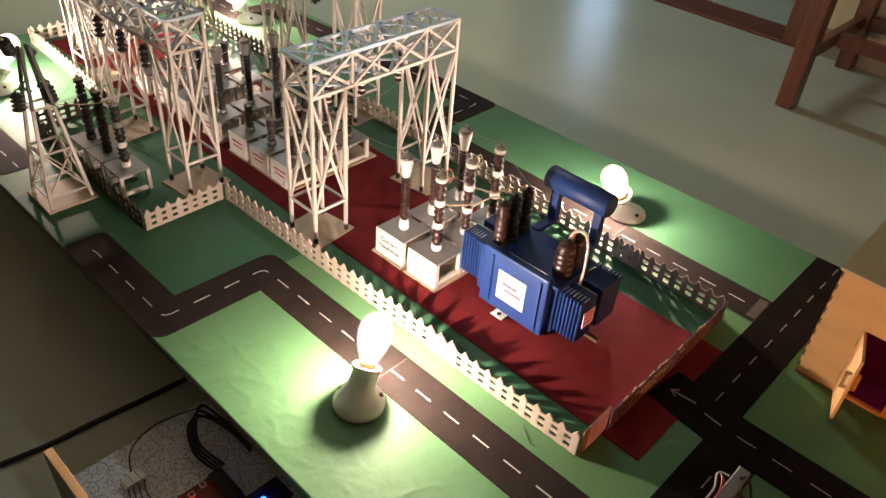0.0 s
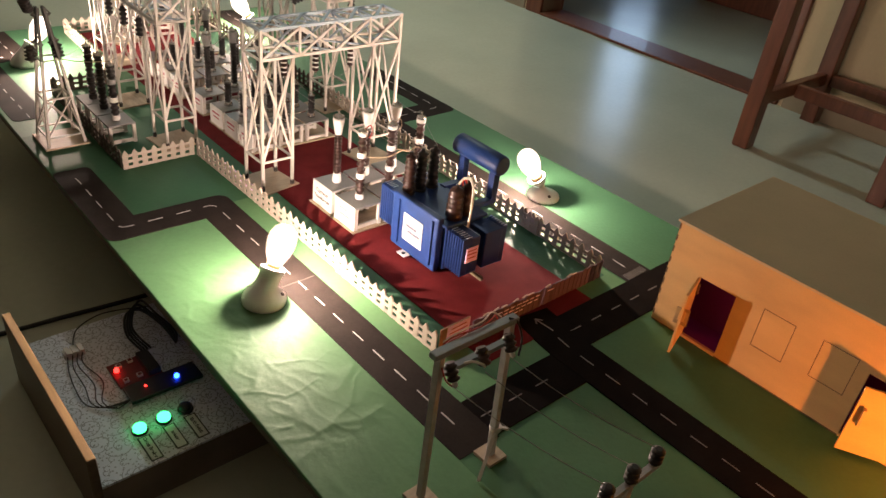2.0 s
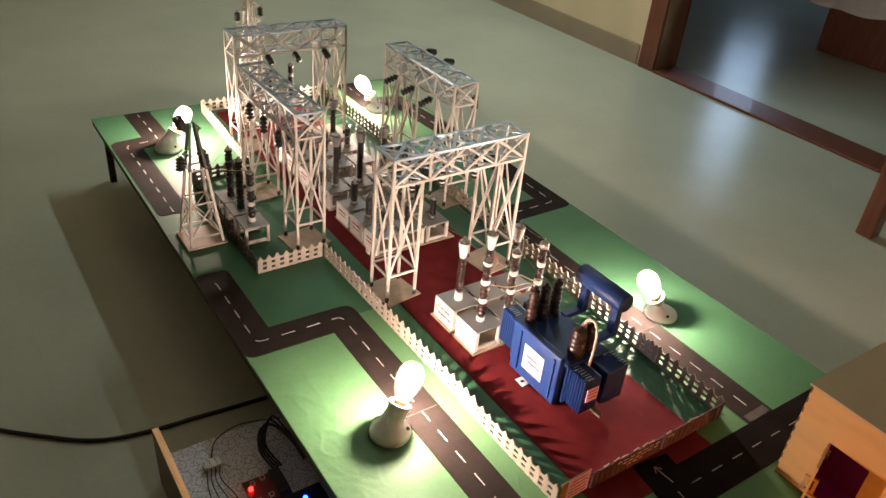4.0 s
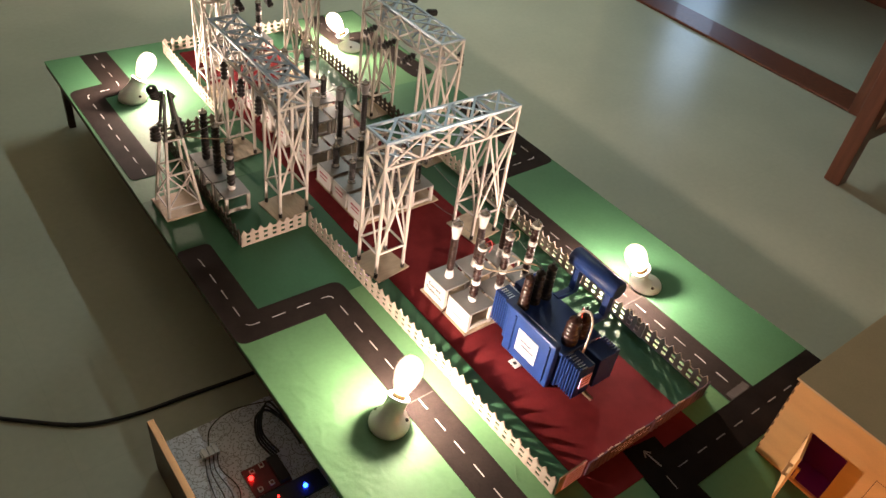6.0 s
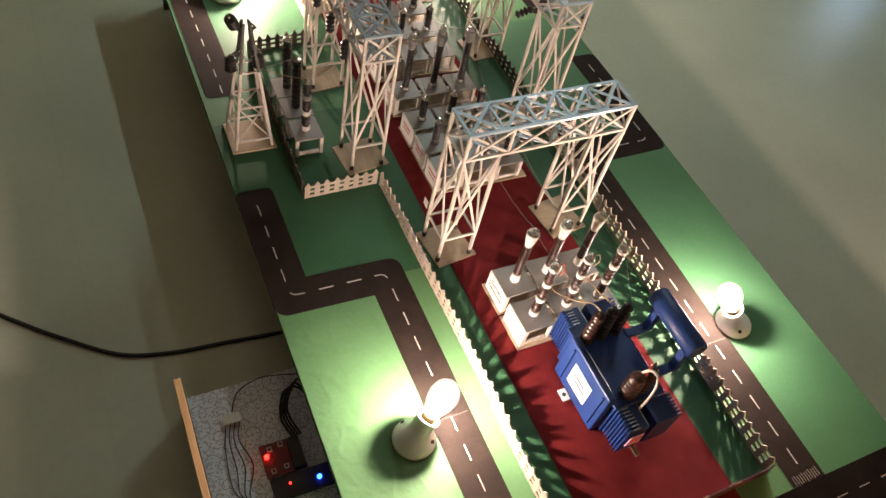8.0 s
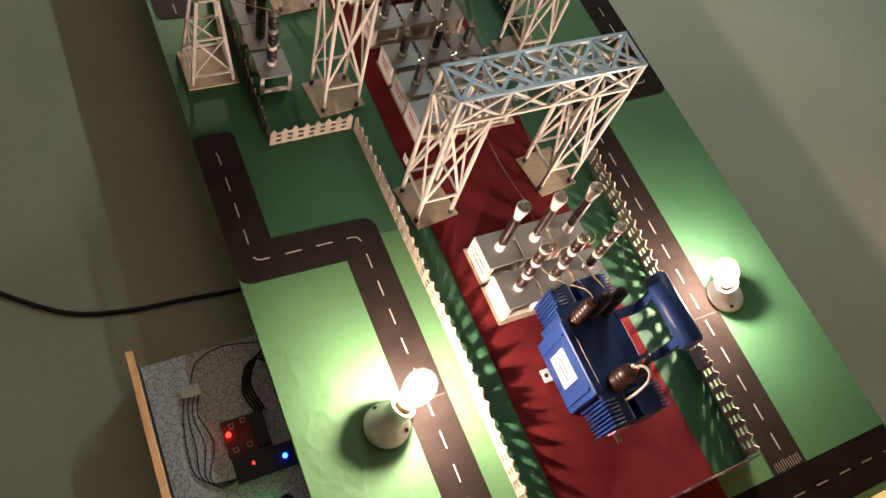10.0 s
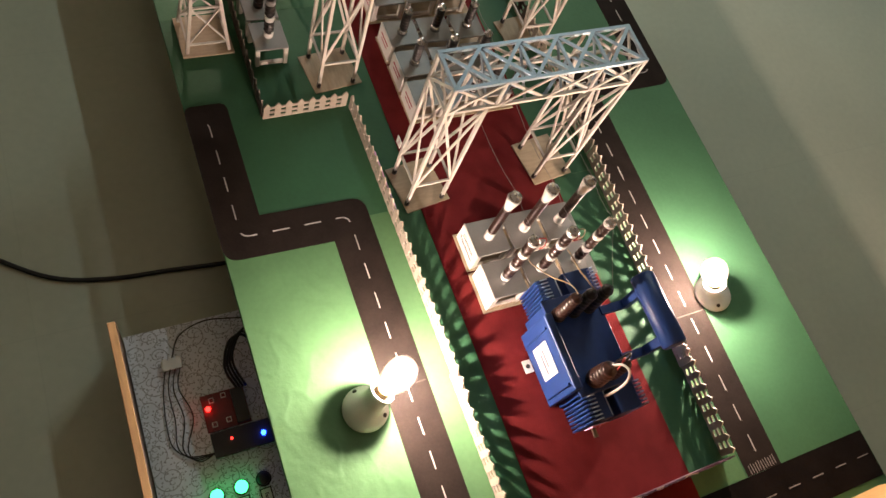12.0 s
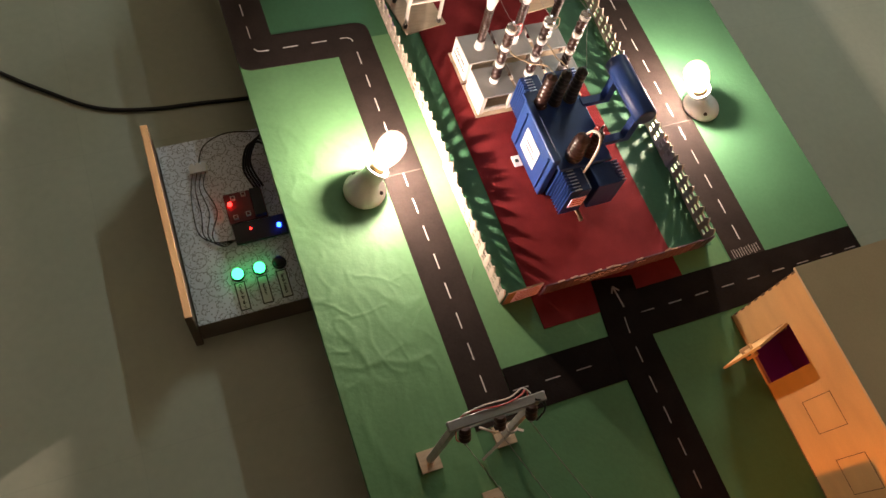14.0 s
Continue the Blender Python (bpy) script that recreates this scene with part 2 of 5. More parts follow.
# ---- shapes ----
def solid(bm, centre, size, m=None):
    mat = Matrix.Translation(centre) @ Matrix.Diagonal((*size, 1))
    return bmesh.ops.create_cube(bm, size=1.0, matrix=(m @ mat) if m else mat)


def span(bm, lo, hi):
    return solid(bm, [(a + b) / 2 for a, b in zip(lo, hi)], [b - a for a, b in zip(lo, hi)])


def soften(bm, width, segments=2):
    bmesh.ops.bevel(bm, geom=bm.edges[:], offset=width, segments=segments, affect="EDGES", profile=0.5)


def stick(bm, p, q, w, h, up=(0, 0, 1)):
    """A straight bar of section w x h from p to q."""
    p, q = Vector(p), Vector(q)
    z = (q - p).normalized()
    up = Vector(up)
    if abs(z.dot(up)) > 0.98:
        up = Vector((1, 0, 0))
    x = up.cross(z).normalized()
    y = z.cross(x)
    m = Matrix((x, y, z)).transposed().to_4x4()
    m.translation = (p + q) / 2
    bmesh.ops.create_cube(bm, size=1.0, matrix=m @ Matrix.Diagonal((w, h, (q - p).length, 1)))


def lathe(bm, profile, seg=16, at=(0, 0, 0), turn=None):
    """A turned body from (radius, height) pairs, closed at both ends."""
    rings = []
    base = Matrix.Translation(at) @ (turn or Matrix.Identity(4))
    for r, z in profile:
        rings.append([bm.verts.new(base @ Vector((r * math.cos(a), r * math.sin(a), z)))
                      for a in (2 * math.pi * i / seg for i in range(seg))])
    for a, b in zip(rings, rings[1:]):
        for i in range(seg):
            f = bm.faces.new((a[i], a[(i + 1) % seg], b[(i + 1) % seg], b[i]))
            f.smooth = True
    bm.faces.new(list(reversed(rings[0])))
    bm.faces.new(rings[-1])


def ribbed(z0, z1, r, count, depth=0.28):
    """Profile of a stack of porcelain sheds."""
    out, step = [], (z1 - z0) / count
    for i in range(count):
        z = z0 + i * step
        out += [(r * (1 - depth), z), (r * (1 - depth), z + step * 0.35), (r, z + step * 0.55), (r * 0.97, z + step * 0.8)]
    out.append((r * (1 - depth), z1))
    return out


def as_mesh(name, bm, mat):
    me = bpy.data.meshes.new(name)
    bm.normal_update()
    bm.to_mesh(me)
    bm.free()
    me.materials.append(mat)
    return me


def part(name, bm, mat, parent, label=""):
    ob = new(name, as_mesh(name, bm, mat))
    ob.parent = parent
    return tagged(ob, label)


def share(name, me, parent, m, label=""):
    ob = new(name, me)
    ob.parent = parent
    ob.matrix_basis = m
    return tagged(ob, label)


def thing(name, m, label, category, group="", kind=""):
    ob = new(name)
    ob.empty_display_size = 0.02
    ob.matrix_basis = m
    return tagged(ob, label, category, group, kind)


def structure(name, bm, mat, label="", m=None):
    ob = new(name, as_mesh(name, bm, mat))
    if m:
        ob.matrix_basis = m
    return tagged(ob, label or name.replace("_", " "), "", "", "structure")


def tube_curve(bm, points, r, seg=6, smooth=6):
    """A round cable along smoothed points."""
    pts = [Vector(p) for p in points]
    path = []
    n = len(pts)
    for i in range(n - 1):
        p0, p1, p2, p3 = pts[max(i - 1, 0)], pts[i], pts[i + 1], pts[min(i + 2, n - 1)]
        for k in range(smooth):
            t = k / smooth
            path.append(0.5 * ((2 * p1) + (p2 - p0) * t + (2 * p0 - 5 * p1 + 4 * p2 - p3) * t * t + (3 * p1 - p0 - 3 * p2 + p3) * t ** 3))
    path.append(pts[-1])
    rings = []
    for i, p in enumerate(path):
        d = (path[min(i + 1, len(path) - 1)] - path[max(i - 1, 0)]).normalized()
        up = Vector((0, 0, 1)) if abs(d.z) < 0.9 else Vector((1, 0, 0))
        x = up.cross(d).normalized()
        y = d.cross(x)
        rings.append([bm.verts.new(p + r * (math.cos(a) * x + math.sin(a) * y)) for a in (2 * math.pi * j / seg for j in range(seg))])
    for a, b in zip(rings, rings[1:]):
        for j in range(seg):
            bm.faces.new((a[j], a[(j + 1) % seg], b[(j + 1) % seg], b[j])).smooth = True
    bm.faces.new(list(reversed(rings[0])))
    bm.faces.new(rings[-1])


def cable(name, points, r, mat, label, category="wire", group=""):
    bm = bmesh.new()
    tube_curve(bm, points, r)
    ob = new(name, as_mesh(name, bm, mat))
    return tagged(ob, label, category, group)


def sag(p, q, drop, n=5):
    p, q = Vector(p), Vector(q)
    return [p.lerp(q, i / n) - Vector((0, 0, drop * 4 * (i / n) * (1 - i / n))) for i in range(n + 1)]


# ---- room ----
bm = bmesh.new()
span(bm, (-3.0, -3.2, FLOOR - 0.05), (7.2, 6.2, FLOOR))
structure("floor", bm, M_FLOOR, "polished grey-green tiled room floor")

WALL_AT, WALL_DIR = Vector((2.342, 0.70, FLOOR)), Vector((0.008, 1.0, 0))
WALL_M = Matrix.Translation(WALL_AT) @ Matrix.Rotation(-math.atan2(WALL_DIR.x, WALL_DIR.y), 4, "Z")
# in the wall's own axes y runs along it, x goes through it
DOOR_W, DOOR_H, ROOM_H = 1.21, 2.05, 2.7
bm = bmesh.new()
span(bm, (0, DOOR_W, 0), (0.14, 4.4, ROOM_H))
span(bm, (0, -4.2, 0), (0.14, 0, ROOM_H))
span(bm, (0, 0, DOOR_H), (0.14, DOOR_W, ROOM_H))
structure("wall_east", bm, M_WALL, "cream painted room wall with a doorway", WALL_M)
bm = bmesh.new()
span(bm, (-0.012, DOOR_W + 0.12, 0), (-0.001, 4.4, 0.10))
span(bm, (-0.012, -4.2, 0), (-0.001, -0.12, 0.10))
structure("baseboard", bm, M_SKIRT, "brown skirting tile along the wall", WALL_M)
for name, lo, hi in (("door_jamb", (-0.02, DOOR_W, 0), (0.16, DOOR_W + 0.10, DOOR_H + 0.08)),
                     ("door_jamb", (-0.02, -0.10, 0), (0.16, 0, DOOR_H + 0.08)),
                     ("door_head", (-0.02, 0, DOOR_H), (0.16, DOOR_W, DOOR_H + 0.08)),
                     ("threshold", (-0.02, 0, 0), (0.16, DOOR_W, 0.012))):
    bm = bmesh.new()
    span(bm, lo, hi)
    soften(bm, 0.006)
    structure(name, bm, M_CHAIR, "dark stained wooden door frame", WALL_M)
for name, lo, hi, mat in (("wall_north", (-3.0, 5.6, FLOOR), (7.2, 5.75, FLOOR + ROOM_H), M_WALL),
                          ("wall_south", (-3.0, -3.2, FLOOR), (7.2, -3.05, FLOOR + ROOM_H), M_BROWNWALL),
                          ("wall_west", (-3.0, -3.05, FLOOR), (-2.85, 5.6, FLOOR + ROOM_H), M_BROWNWALL),
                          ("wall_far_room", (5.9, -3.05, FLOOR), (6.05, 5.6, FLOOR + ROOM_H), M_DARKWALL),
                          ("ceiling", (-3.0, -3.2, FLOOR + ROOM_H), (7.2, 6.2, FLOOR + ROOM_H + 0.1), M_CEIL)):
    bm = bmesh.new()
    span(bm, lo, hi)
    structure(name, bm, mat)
tube = thing("tube_lamp", pose(TUBE[0], TUBE[1], FLOOR + ROOM_H, 0, 0, 90), "white fluorescent tube lamp on the ceiling", "lamp")
bm = bmesh.new()
span(bm, (-0.63, -0.035, -0.03), (0.63, 0.035, 0))
part("batten", bm, M_CEIL, tube)
bm = bmesh.new()
stick(bm, (-0.6, 0, -0.033), (0.6, 0, -0.033), 0.012, 0.004)
part("tube", bm, M_TUBE, tube)


def table():
    """Heavy teak table; only legs and stretchers come into view."""
    c = thing("wooden_table", pose(1.80, -0.025, FLOOR), "dark reddish teak table with low stretchers on the tiled floor", "table")
    for x, y in ((0, 0), (0, 0.47), (0.5, 0), (0.5, 0.47)):
        bm = bmesh.new()
        span(bm, (x - 0.028, y - 0.028, 0), (x + 0.028, y + 0.028, 0.80))
        soften(bm, 0.005)
        part("leg", bm, M_CHAIR, c)
    for p, q in (((0.028, 0, 0.17), (0.472, 0, 0.17)), ((0.028, 0.47, 0.17), (0.472, 0.47, 0.17)), ((0.25, 0.015, 0.165), (0.25, 0.455, 0.165)), ((0.5, 0.028, 0.17), (0.5, 0.442, 0.17))):
        bm = bmesh.new()
        stick(bm, p, q, 0.03, 0.045)
        soften(bm, 0.004)
        part("stretcher", bm, M_CHAIR, c)
    bm = bmesh.new()
    span(bm, (-0.06, -0.06, 0.80), (0.56, 0.53, 0.835))
    soften(bm, 0.008)
    part("tabletop", bm, M_CHAIR, c)


table()


def bed():
    b = thing("bed", pose(4.1, 1.1, FLOOR), "wooden bed with a ruffled white cover in the next room", "bed")
    bm = bmesh.new()
    span(bm, (-0.45, -1.3, 0.0), (1.2, 0.75, 0.30))
    soften(bm, 0.01)
    part("base", bm, M_CHAIR, b)
    bm = bmesh.new()
    bmesh.ops.create_grid(bm, x_segments=50, y_segments=60, size=1.0)
    for v in bm.verts:
        x, y = v.co.x, v.co.y
        drop = max(0, abs(x) - 0.9, abs(y) - 0.9) * 1.6
        v.co = Vector((0.375 + x * 0.90, -0.27 + y * 1.10, 0.44 - drop + 0.03 * noise.noise(Vector((x * 6, y * 6, 0)))))
    bmesh.ops.solidify(bm, geom=bm.faces[:], thickness=0.02)
    part("cover", bm, M_CLOTH, b)


bed()
bm = bmesh.new()
for i in range(14):
    lathe(bm, [(0.03, 0), (0.028, 1.0), (0.024, 2.1)], 8, (5.2 + 0.012 * (i % 2), 2.0 + i * 0.05, FLOOR + 0.01))
tagged(new("curtain", as_mesh("curtain", bm, M_CURTAIN)), "dark blue curtain hanging to the floor in the next room", "curtain")

# mains cable across the floor
cable("mains_cable", [(-1.6, 1.5, FLOOR + 0.004), (-1.0, 1.08, FLOOR + 0.004), (-0.74, 0.845, FLOOR + 0.004), (-0.655, 0.772, FLOOR + 0.004), (-0.560, 0.703, FLOOR + 0.004),
                      (-0.465, 0.677, FLOOR + 0.004), (-0.364, 0.669, FLOOR + 0.004), (-0.268, 0.660, FLOOR + 0.004), (-0.12, 0.65, FLOOR + 0.004)], 0.0045, M_CABLE,
      "black mains cable lying on the floor", "cable")

# ---- board ----
BX0, BX1, BY0, BY1 = -0.286, 0.725, -0.95, 1.82
bm = bmesh.new()
span(bm, (BX0 + 0.002, BY0, -0.02), (BX1 - 0.002, BY1, -0.003))
board = new("base_board", as_mesh("base_board", bm, M_BOARD))
tagged(board, "large plywood base board covered in green paper, on short legs", "board", "", "structure")
leg_bm = bmesh.new()
span(leg_bm, (-0.009, -0.009, FLOOR), (0.009, 0.009, -0.02))
leg_me = as_mesh("board_leg", leg_bm, M_BOARD)
for x in (BX0 + 0.03, BX1 - 0.03):
    for y in (-0.9, 1.785):
        share("board_leg", leg_me, board, pose(x, y, 0))


def ridge(x, y, line, height, width):
    best = 1e9
    for (ax, ay), (bx, by) in zip(line, line[1:]):
        dx, dy = bx - ax, by - ay
        t = max(0, min(1, ((x - ax) * dx + (y - ay) * dy) / (dx * dx + dy * dy)))
        best = min(best, math.hypot(x - ax - t * dx, y - ay - t * dy))
    return height * math.exp(-(best / width) ** 2)


CREASES = [([(-0.282, 0.103), (-0.268, 0.099), (-0.253, 0.089), (-0.242, 0.076), (-0.232, 0.067)], 0.0032, 0.0042),
           ([(-0.237, 0.064), (-0.205, 0.063), (-0.185, 0.068), (-0.171, 0.069)], 0.0028, 0.0040),
           ([(-0.205, 0.130), (-0.188, 0.126), (-0.160, 0.112), (-0.142, 0.094)], 0.0024, 0.0045),
           ([(-0.150, 0.106), (-0.128, 0.112), (-0.108, 0.109)], 0.0020, 0.0045),
           ([(-0.143, 0.022), (-0.128, 0.040), (-0.104, 0.052)], 0.0028, 0.0042),
           ([(-0.287, 0.020), (-0.270, 0.014), (-0.252, 0.009)], 0.0030, 0.0030),
           ([(-0.281, -0.004), (-0.241, -0.022), (-0.203, -0.018), (-0.170, -0.034), (-0.13, -0.03)], 0.0032, 0.014),
           ([(-0.143, 0.022), (-0.165, -0.002), (-0.200, -0.012)], 0.0028, 0.011),
           ([(-0.250, 0.215), (-0.236, 0.190), (-0.222, 0.165)], 0.0014, 0.008),
           ([(-0.270, 0.48), (-0.235, 0.455), (-0.205, 0.46)], 0.0012, 0.008)]


def finer(lo, hi, zones, coarse):
    """Grid stations from lo to hi: step coarse, but finer inside the zones (from, to, step)."""
    out, v = [], lo
    while v < hi - 1e-6:
        out.append(v)
        v += next((st for a, b, st in zones if a <= v < b), coarse)
    return out + [hi]


bm = bmesh.new()
XS = finer(BX0, BX1, [(-0.290, -0.100, 0.0024)], 0.012)
YS = finer(BY0, BY1, [(-0.06, 0.14, 0.0024), (0.14, 0.56, 0.0045), (0.56, 0.74, 0.007)], 0.014)
grid = []
for y in YS:
    row = []
    for x in XS:
        z = 0.0
        if x < -0.104 and y < 0.56:
            edge = min(1, (-0.104 - x) / 0.008) * min(1, (0.56 - y) / 0.03)
            z = 0.0005 * (noise.noise(Vector((x * 16, y * 11, 0))) + 0.5 * noise.noise(Vector((x * 45, y * 30, 3))))
            z += 0.0007 * max(0, 1 - 7 * abs(noise.noise(Vector((x * 13 + y * 5, y * 9 - x * 4, 8))))) + 0.0006 * max(0, 1 - 6 * abs(noise.noise(Vector((x * 24, y * 19 + x * 9, 15)))))
            if -0.1 < y < 0.6:
                for crease, h, w in CREASES:
                    z += ridge(x, y, crease, (0.27 if w < 0.006 else 0.20) * h, (0.38 if w < 0.006 else 0.36) * w)
            z = edge * (z + 0.0008)
        row.append(bm.verts.new((x, y, z)))
    grid.append(row)
for j in range(len(YS) - 1):
    for i in range(len(XS) - 1):
        bm.faces.new((grid[j][i], grid[j][i + 1], grid[j + 1][i + 1], grid[j + 1][i])).smooth = True
rim = [e for e in bm.edges if e.is_boundary]
down = bmesh.ops.extrude_edge_only(bm, edges=rim)["geom"]
for v in down:
    if isinstance(v, bmesh.types.BMVert):
        v.co.z = -0.004
    elif isinstance(v, bmesh.types.BMFace):
        v.smooth = False
structure("ground", bm, M_GREEN, "creased green paper covering the model board")


# a deeper green sheet covers the middle of the board's west side
bm = bmesh.new()
span(bm, (BX0 + 0.001, 0.604, 0.0), (0.070, 1.075, 0.0004))
structure("green_sheet", bm, M_GREENDARK, "deep green paper sheet round the side bay")
for name, lo, hi, mat, label in (("green_sheet", (0.012, 0.015, 0.0), (0.432, 0.603, 0.0004), M_GREENDARK, "deep green paper sheet under the front of the yard"),
                                 ("green_sheet", (0.0705, 0.604, 0.0), (0.440, 1.752, 0.0004), M_GREENDARK, "deep green paper sheet under the back of the yard"),
                                 ("green_sheet", (BX0 + 0.001, 1.0755, 0.0), (0.070, BY1 - 0.001, 0.0004), M_GREENEAST, "green paper sheet at the far end of the board"),
                                 ("green_sheet", (0.450, -0.026, 0.0), (BX1 - 0.001, 1.300, 0.0006), M_GREENEAST, "green paper sheet along the service road"),
                                 ("green_sheet", (0.205, BY0 + 0.001, 0.0), (BX1 - 0.001, -0.1075, 0.0004), M_GREENMID, "green paper sheet round the house"),
                                 ("green_sheet", (-0.104, BY0 + 0.001, 0.0), (0.2045, -0.158, 0.0004), M_GREENMID, "green paper sheet in front of the cross road")):
    bm = bmesh.new()
    span(bm, lo, hi)
    structure(name, bm, mat, label)


# ---- roads ----
def filleted(points, r):
    out = [Vector((*points[0], 0))]
    for a, b, c in zip(points, points[1:], points[2:]):
        a, b, c = Vector((*a, 0)), Vector((*b, 0)), Vector((*c, 0))
        u, v = (a - b).normalized(), (c - b).normalized()
        p, q = b + u * r, b + v * r
        for k in range(7):
            t = k / 6
            out.append(p * (1 - t) ** 2 + b * 2 * t * (1 - t) + q * t * t)
    out.append(Vector((*points[-1], 0)))
    return out


def plan_slab(bm, left, right, z0, z1):
    """A thin slab between two outlines of equal length."""
    rows = [[[bm.verts.new((p.x, p.y, z)) for z in (z0, z1)] for p in (l, r)] for l, r in zip(left, right)]
    for a, b in zip(rows, rows[1:]):
        bm.faces.new((a[0][1], a[1][1], b[1][1], b[0][1]))
        for k in (0, 1):
            bm.faces.new((a[k][0], b[k][0], b[k][1], a[k][1]))
    for a in (rows[0], rows[-1]):
        bm.faces.new((a[0][0], a[1][0], a[1][1], a[0][1]))
    bmesh.ops.remove_doubles(bm, verts=bm.verts[:], dist=1e-6)
    bmesh.ops.dissolve_degenerate(bm, dist=1e-6, edges=bm.edges[:])
    bmesh.ops.recalc_face_normals(bm, faces=bm.faces[:])


def side(d):
    return Vector((-d.y, d.x, 0))


def ribbon(bm, path, width, z0, z1):
    left, right = [], []
    for i, p in enumerate(path):
        d = (path[min(i + 1, len(path) - 1)] - path[max(i - 1, 0)]).normalized()
        left.append(p + side(d) * width / 2)
        right.append(p - side(d) * width / 2)
    plan_slab(bm, left, right, z0, z1)


def road_outline(points, width, outer=0.026, round_start=True, round_end=True):
    """Left and right edges of a road: inner corners sharp, outer corners and free ends rounded."""
    pts = [Vector((*p, 0)) for p in points]
    h, left, right = width / 2, [], []
    d0 = (pts[1] - pts[0]).normalized()
    for along, inset in (((0.0, 0.30), (0.004, 0.10), (0.012, 0.0)) if round_start else ((0.0, 0.0),)):
        p = pts[0] + d0 * along
        left.append(p + side(d0) * h * (1 - inset))
        right.append(p - side(d0) * h * (1 - inset))
    for a, b, c in zip(pts, pts[1:], pts[2:]):
        u, v = (b - a).normalized(), (c - b).normalized()
        n0, n1 = side(u), side(v)
        mit = (n0 + n1) / (1 + n0.dot(n1))
        turn = u.x * v.y - u.y * v.x
        inner, corner = (b + mit * h, b - mit * h) if turn > 0 else (b - mit * h, b + mit * h)
        r = min(outer, 0.9 * h) if abs(turn) > 0.3 else 0.001
        p, q = corner - u * r, corner + v * r
        arc = [p * (1 - t) ** 2 + corner * 2 * t * (1 - t) + q * t * t for t in (k / 6 for k in range(7))]
        for e in arc:
            (left if turn > 0 else right).append(inner)
            (right if turn > 0 else left).append(e)
    d1 = (pts[-1] - pts[-2]).normalized()
    for along, inset in (((0.012, 0.0), (0.004, 0.10), (0.0, 0.30)) if round_end else ((0.0, 0.0),)):
        p = pts[-1] - d1 * along
        left.append(p + side(d1) * h * (1 - inset))
        right.append(p - side(d1) * h * (1 - inset))
    return left, right


def road(points, width, z, r=0.014, dash=0.026, gap=0.030, start=0.01, ends=(True, True), paper=M_ROAD, line=None):
    path = filleted(line or points, r) if len(line or points) > 2 else [Vector((*p, 0)) for p in points]
    bm = bmesh.new()
    plan_slab(bm, *road_outline(points, width, 0.026, *ends), 0.0, z)
    ob = structure("road", bm, paper, "black paper road with white dashes on the green board")
    lengths = [0.0]
    for a, b in zip(path, path[1:]):
        lengths.append(lengths[-1] + (b - a).length)

    def at(s):
        for i in range(len(path) - 1):
            if s <= lengths[i + 1]:
                return path[i].lerp(path[i + 1], (s - lengths[i]) / max(1e-9, lengths[i + 1] - lengths[i]))
        return path[-1]
    s = start
    while s + dash < lengths[-1]:
        bm = bmesh.new()
        ribbon(bm, [at(s + dash * k / 4) for k in range(5)], 0.0020, z, z + 0.0004)
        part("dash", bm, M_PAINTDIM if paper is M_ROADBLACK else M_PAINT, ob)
        s += dash + gap
    return ob


W = 0.075
road([(-0.0665, -0.168), (-0.0665, 0.6055), (-0.2495, 0.609), (-0.2495, 0.879)], W - 0.001, 0.0012, start=0.053, dash=0.0287, gap=0.0262, ends=(False, True),
     line=[(-0.0665, -0.168), (-0.0665, 0.610), (-0.2515, 0.611), (-0.2515, 0.843), (-0.2680, 0.847)])
road([(-0.238, 1.165), (-0.243, 1.590), (-0.150, 1.602), (-0.155, 1.815)], W, 0.0012, ends=(True, False))
road([(0.490, -0.024), (0.499, 0.803), (0.687, 0.806), (0.687, 1.13)], W, 0.0012, start=0.034, dash=0.030, gap=0.0257, ends=(False, True))
road([(0.680, 1.32), (0.662, 1.62), (0.562, 1.63), (0.566, 1.815)], W, 0.0012, ends=(True, False))
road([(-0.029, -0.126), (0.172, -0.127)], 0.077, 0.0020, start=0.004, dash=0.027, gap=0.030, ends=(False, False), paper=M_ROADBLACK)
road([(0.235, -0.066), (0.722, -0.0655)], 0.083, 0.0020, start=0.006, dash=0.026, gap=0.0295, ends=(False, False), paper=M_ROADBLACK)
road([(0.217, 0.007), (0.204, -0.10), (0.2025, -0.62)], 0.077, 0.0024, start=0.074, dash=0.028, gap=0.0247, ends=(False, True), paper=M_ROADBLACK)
# joins between road sheets, one sheet lapped over the next
for x, y, turn in ((-0.0665, 0.297, 1), (0.494, 0.272, 1)):
    lap = thing("road_join", pose(x, y, 0.0012, 0, 0, turn), "pale torn edge where two road sheets overlap", "paper join", "joins in the road paper")
    bm = bmesh.new()
    span(bm, (-0.033, -0.0012, 0), (0.033, 0.0010, 0.0005))
    part("edge", bm, M_JOIN, lap)
# zebra stripes where the service road meets the cross road
zebra = thing("zebra_crossing", pose(0.490, -0.014, 0.0012, 0, 0, 2), "row of short white crossing stripes on the black road", "marking")
bm = bmesh.new()
span(bm, (-0.0008, -0.008, 0), (0.0008, 0.008, 0.0005))
stripe_me = as_mesh("stripe", bm, M_PAINTDIM)
for i in range(11):
    share("stripe", stripe_me, zebra, pose(-0.028 + i * 0.0056, 0.0012 * math.sin(i * 2.1), 0, 0, 0, 3 * math.sin(i * 1.3)))
arrow = thing("road_arrow", pose(0.212, -0.010, 0.0024, 0, 0, 5), "white arrow painted on the black road", "marking")
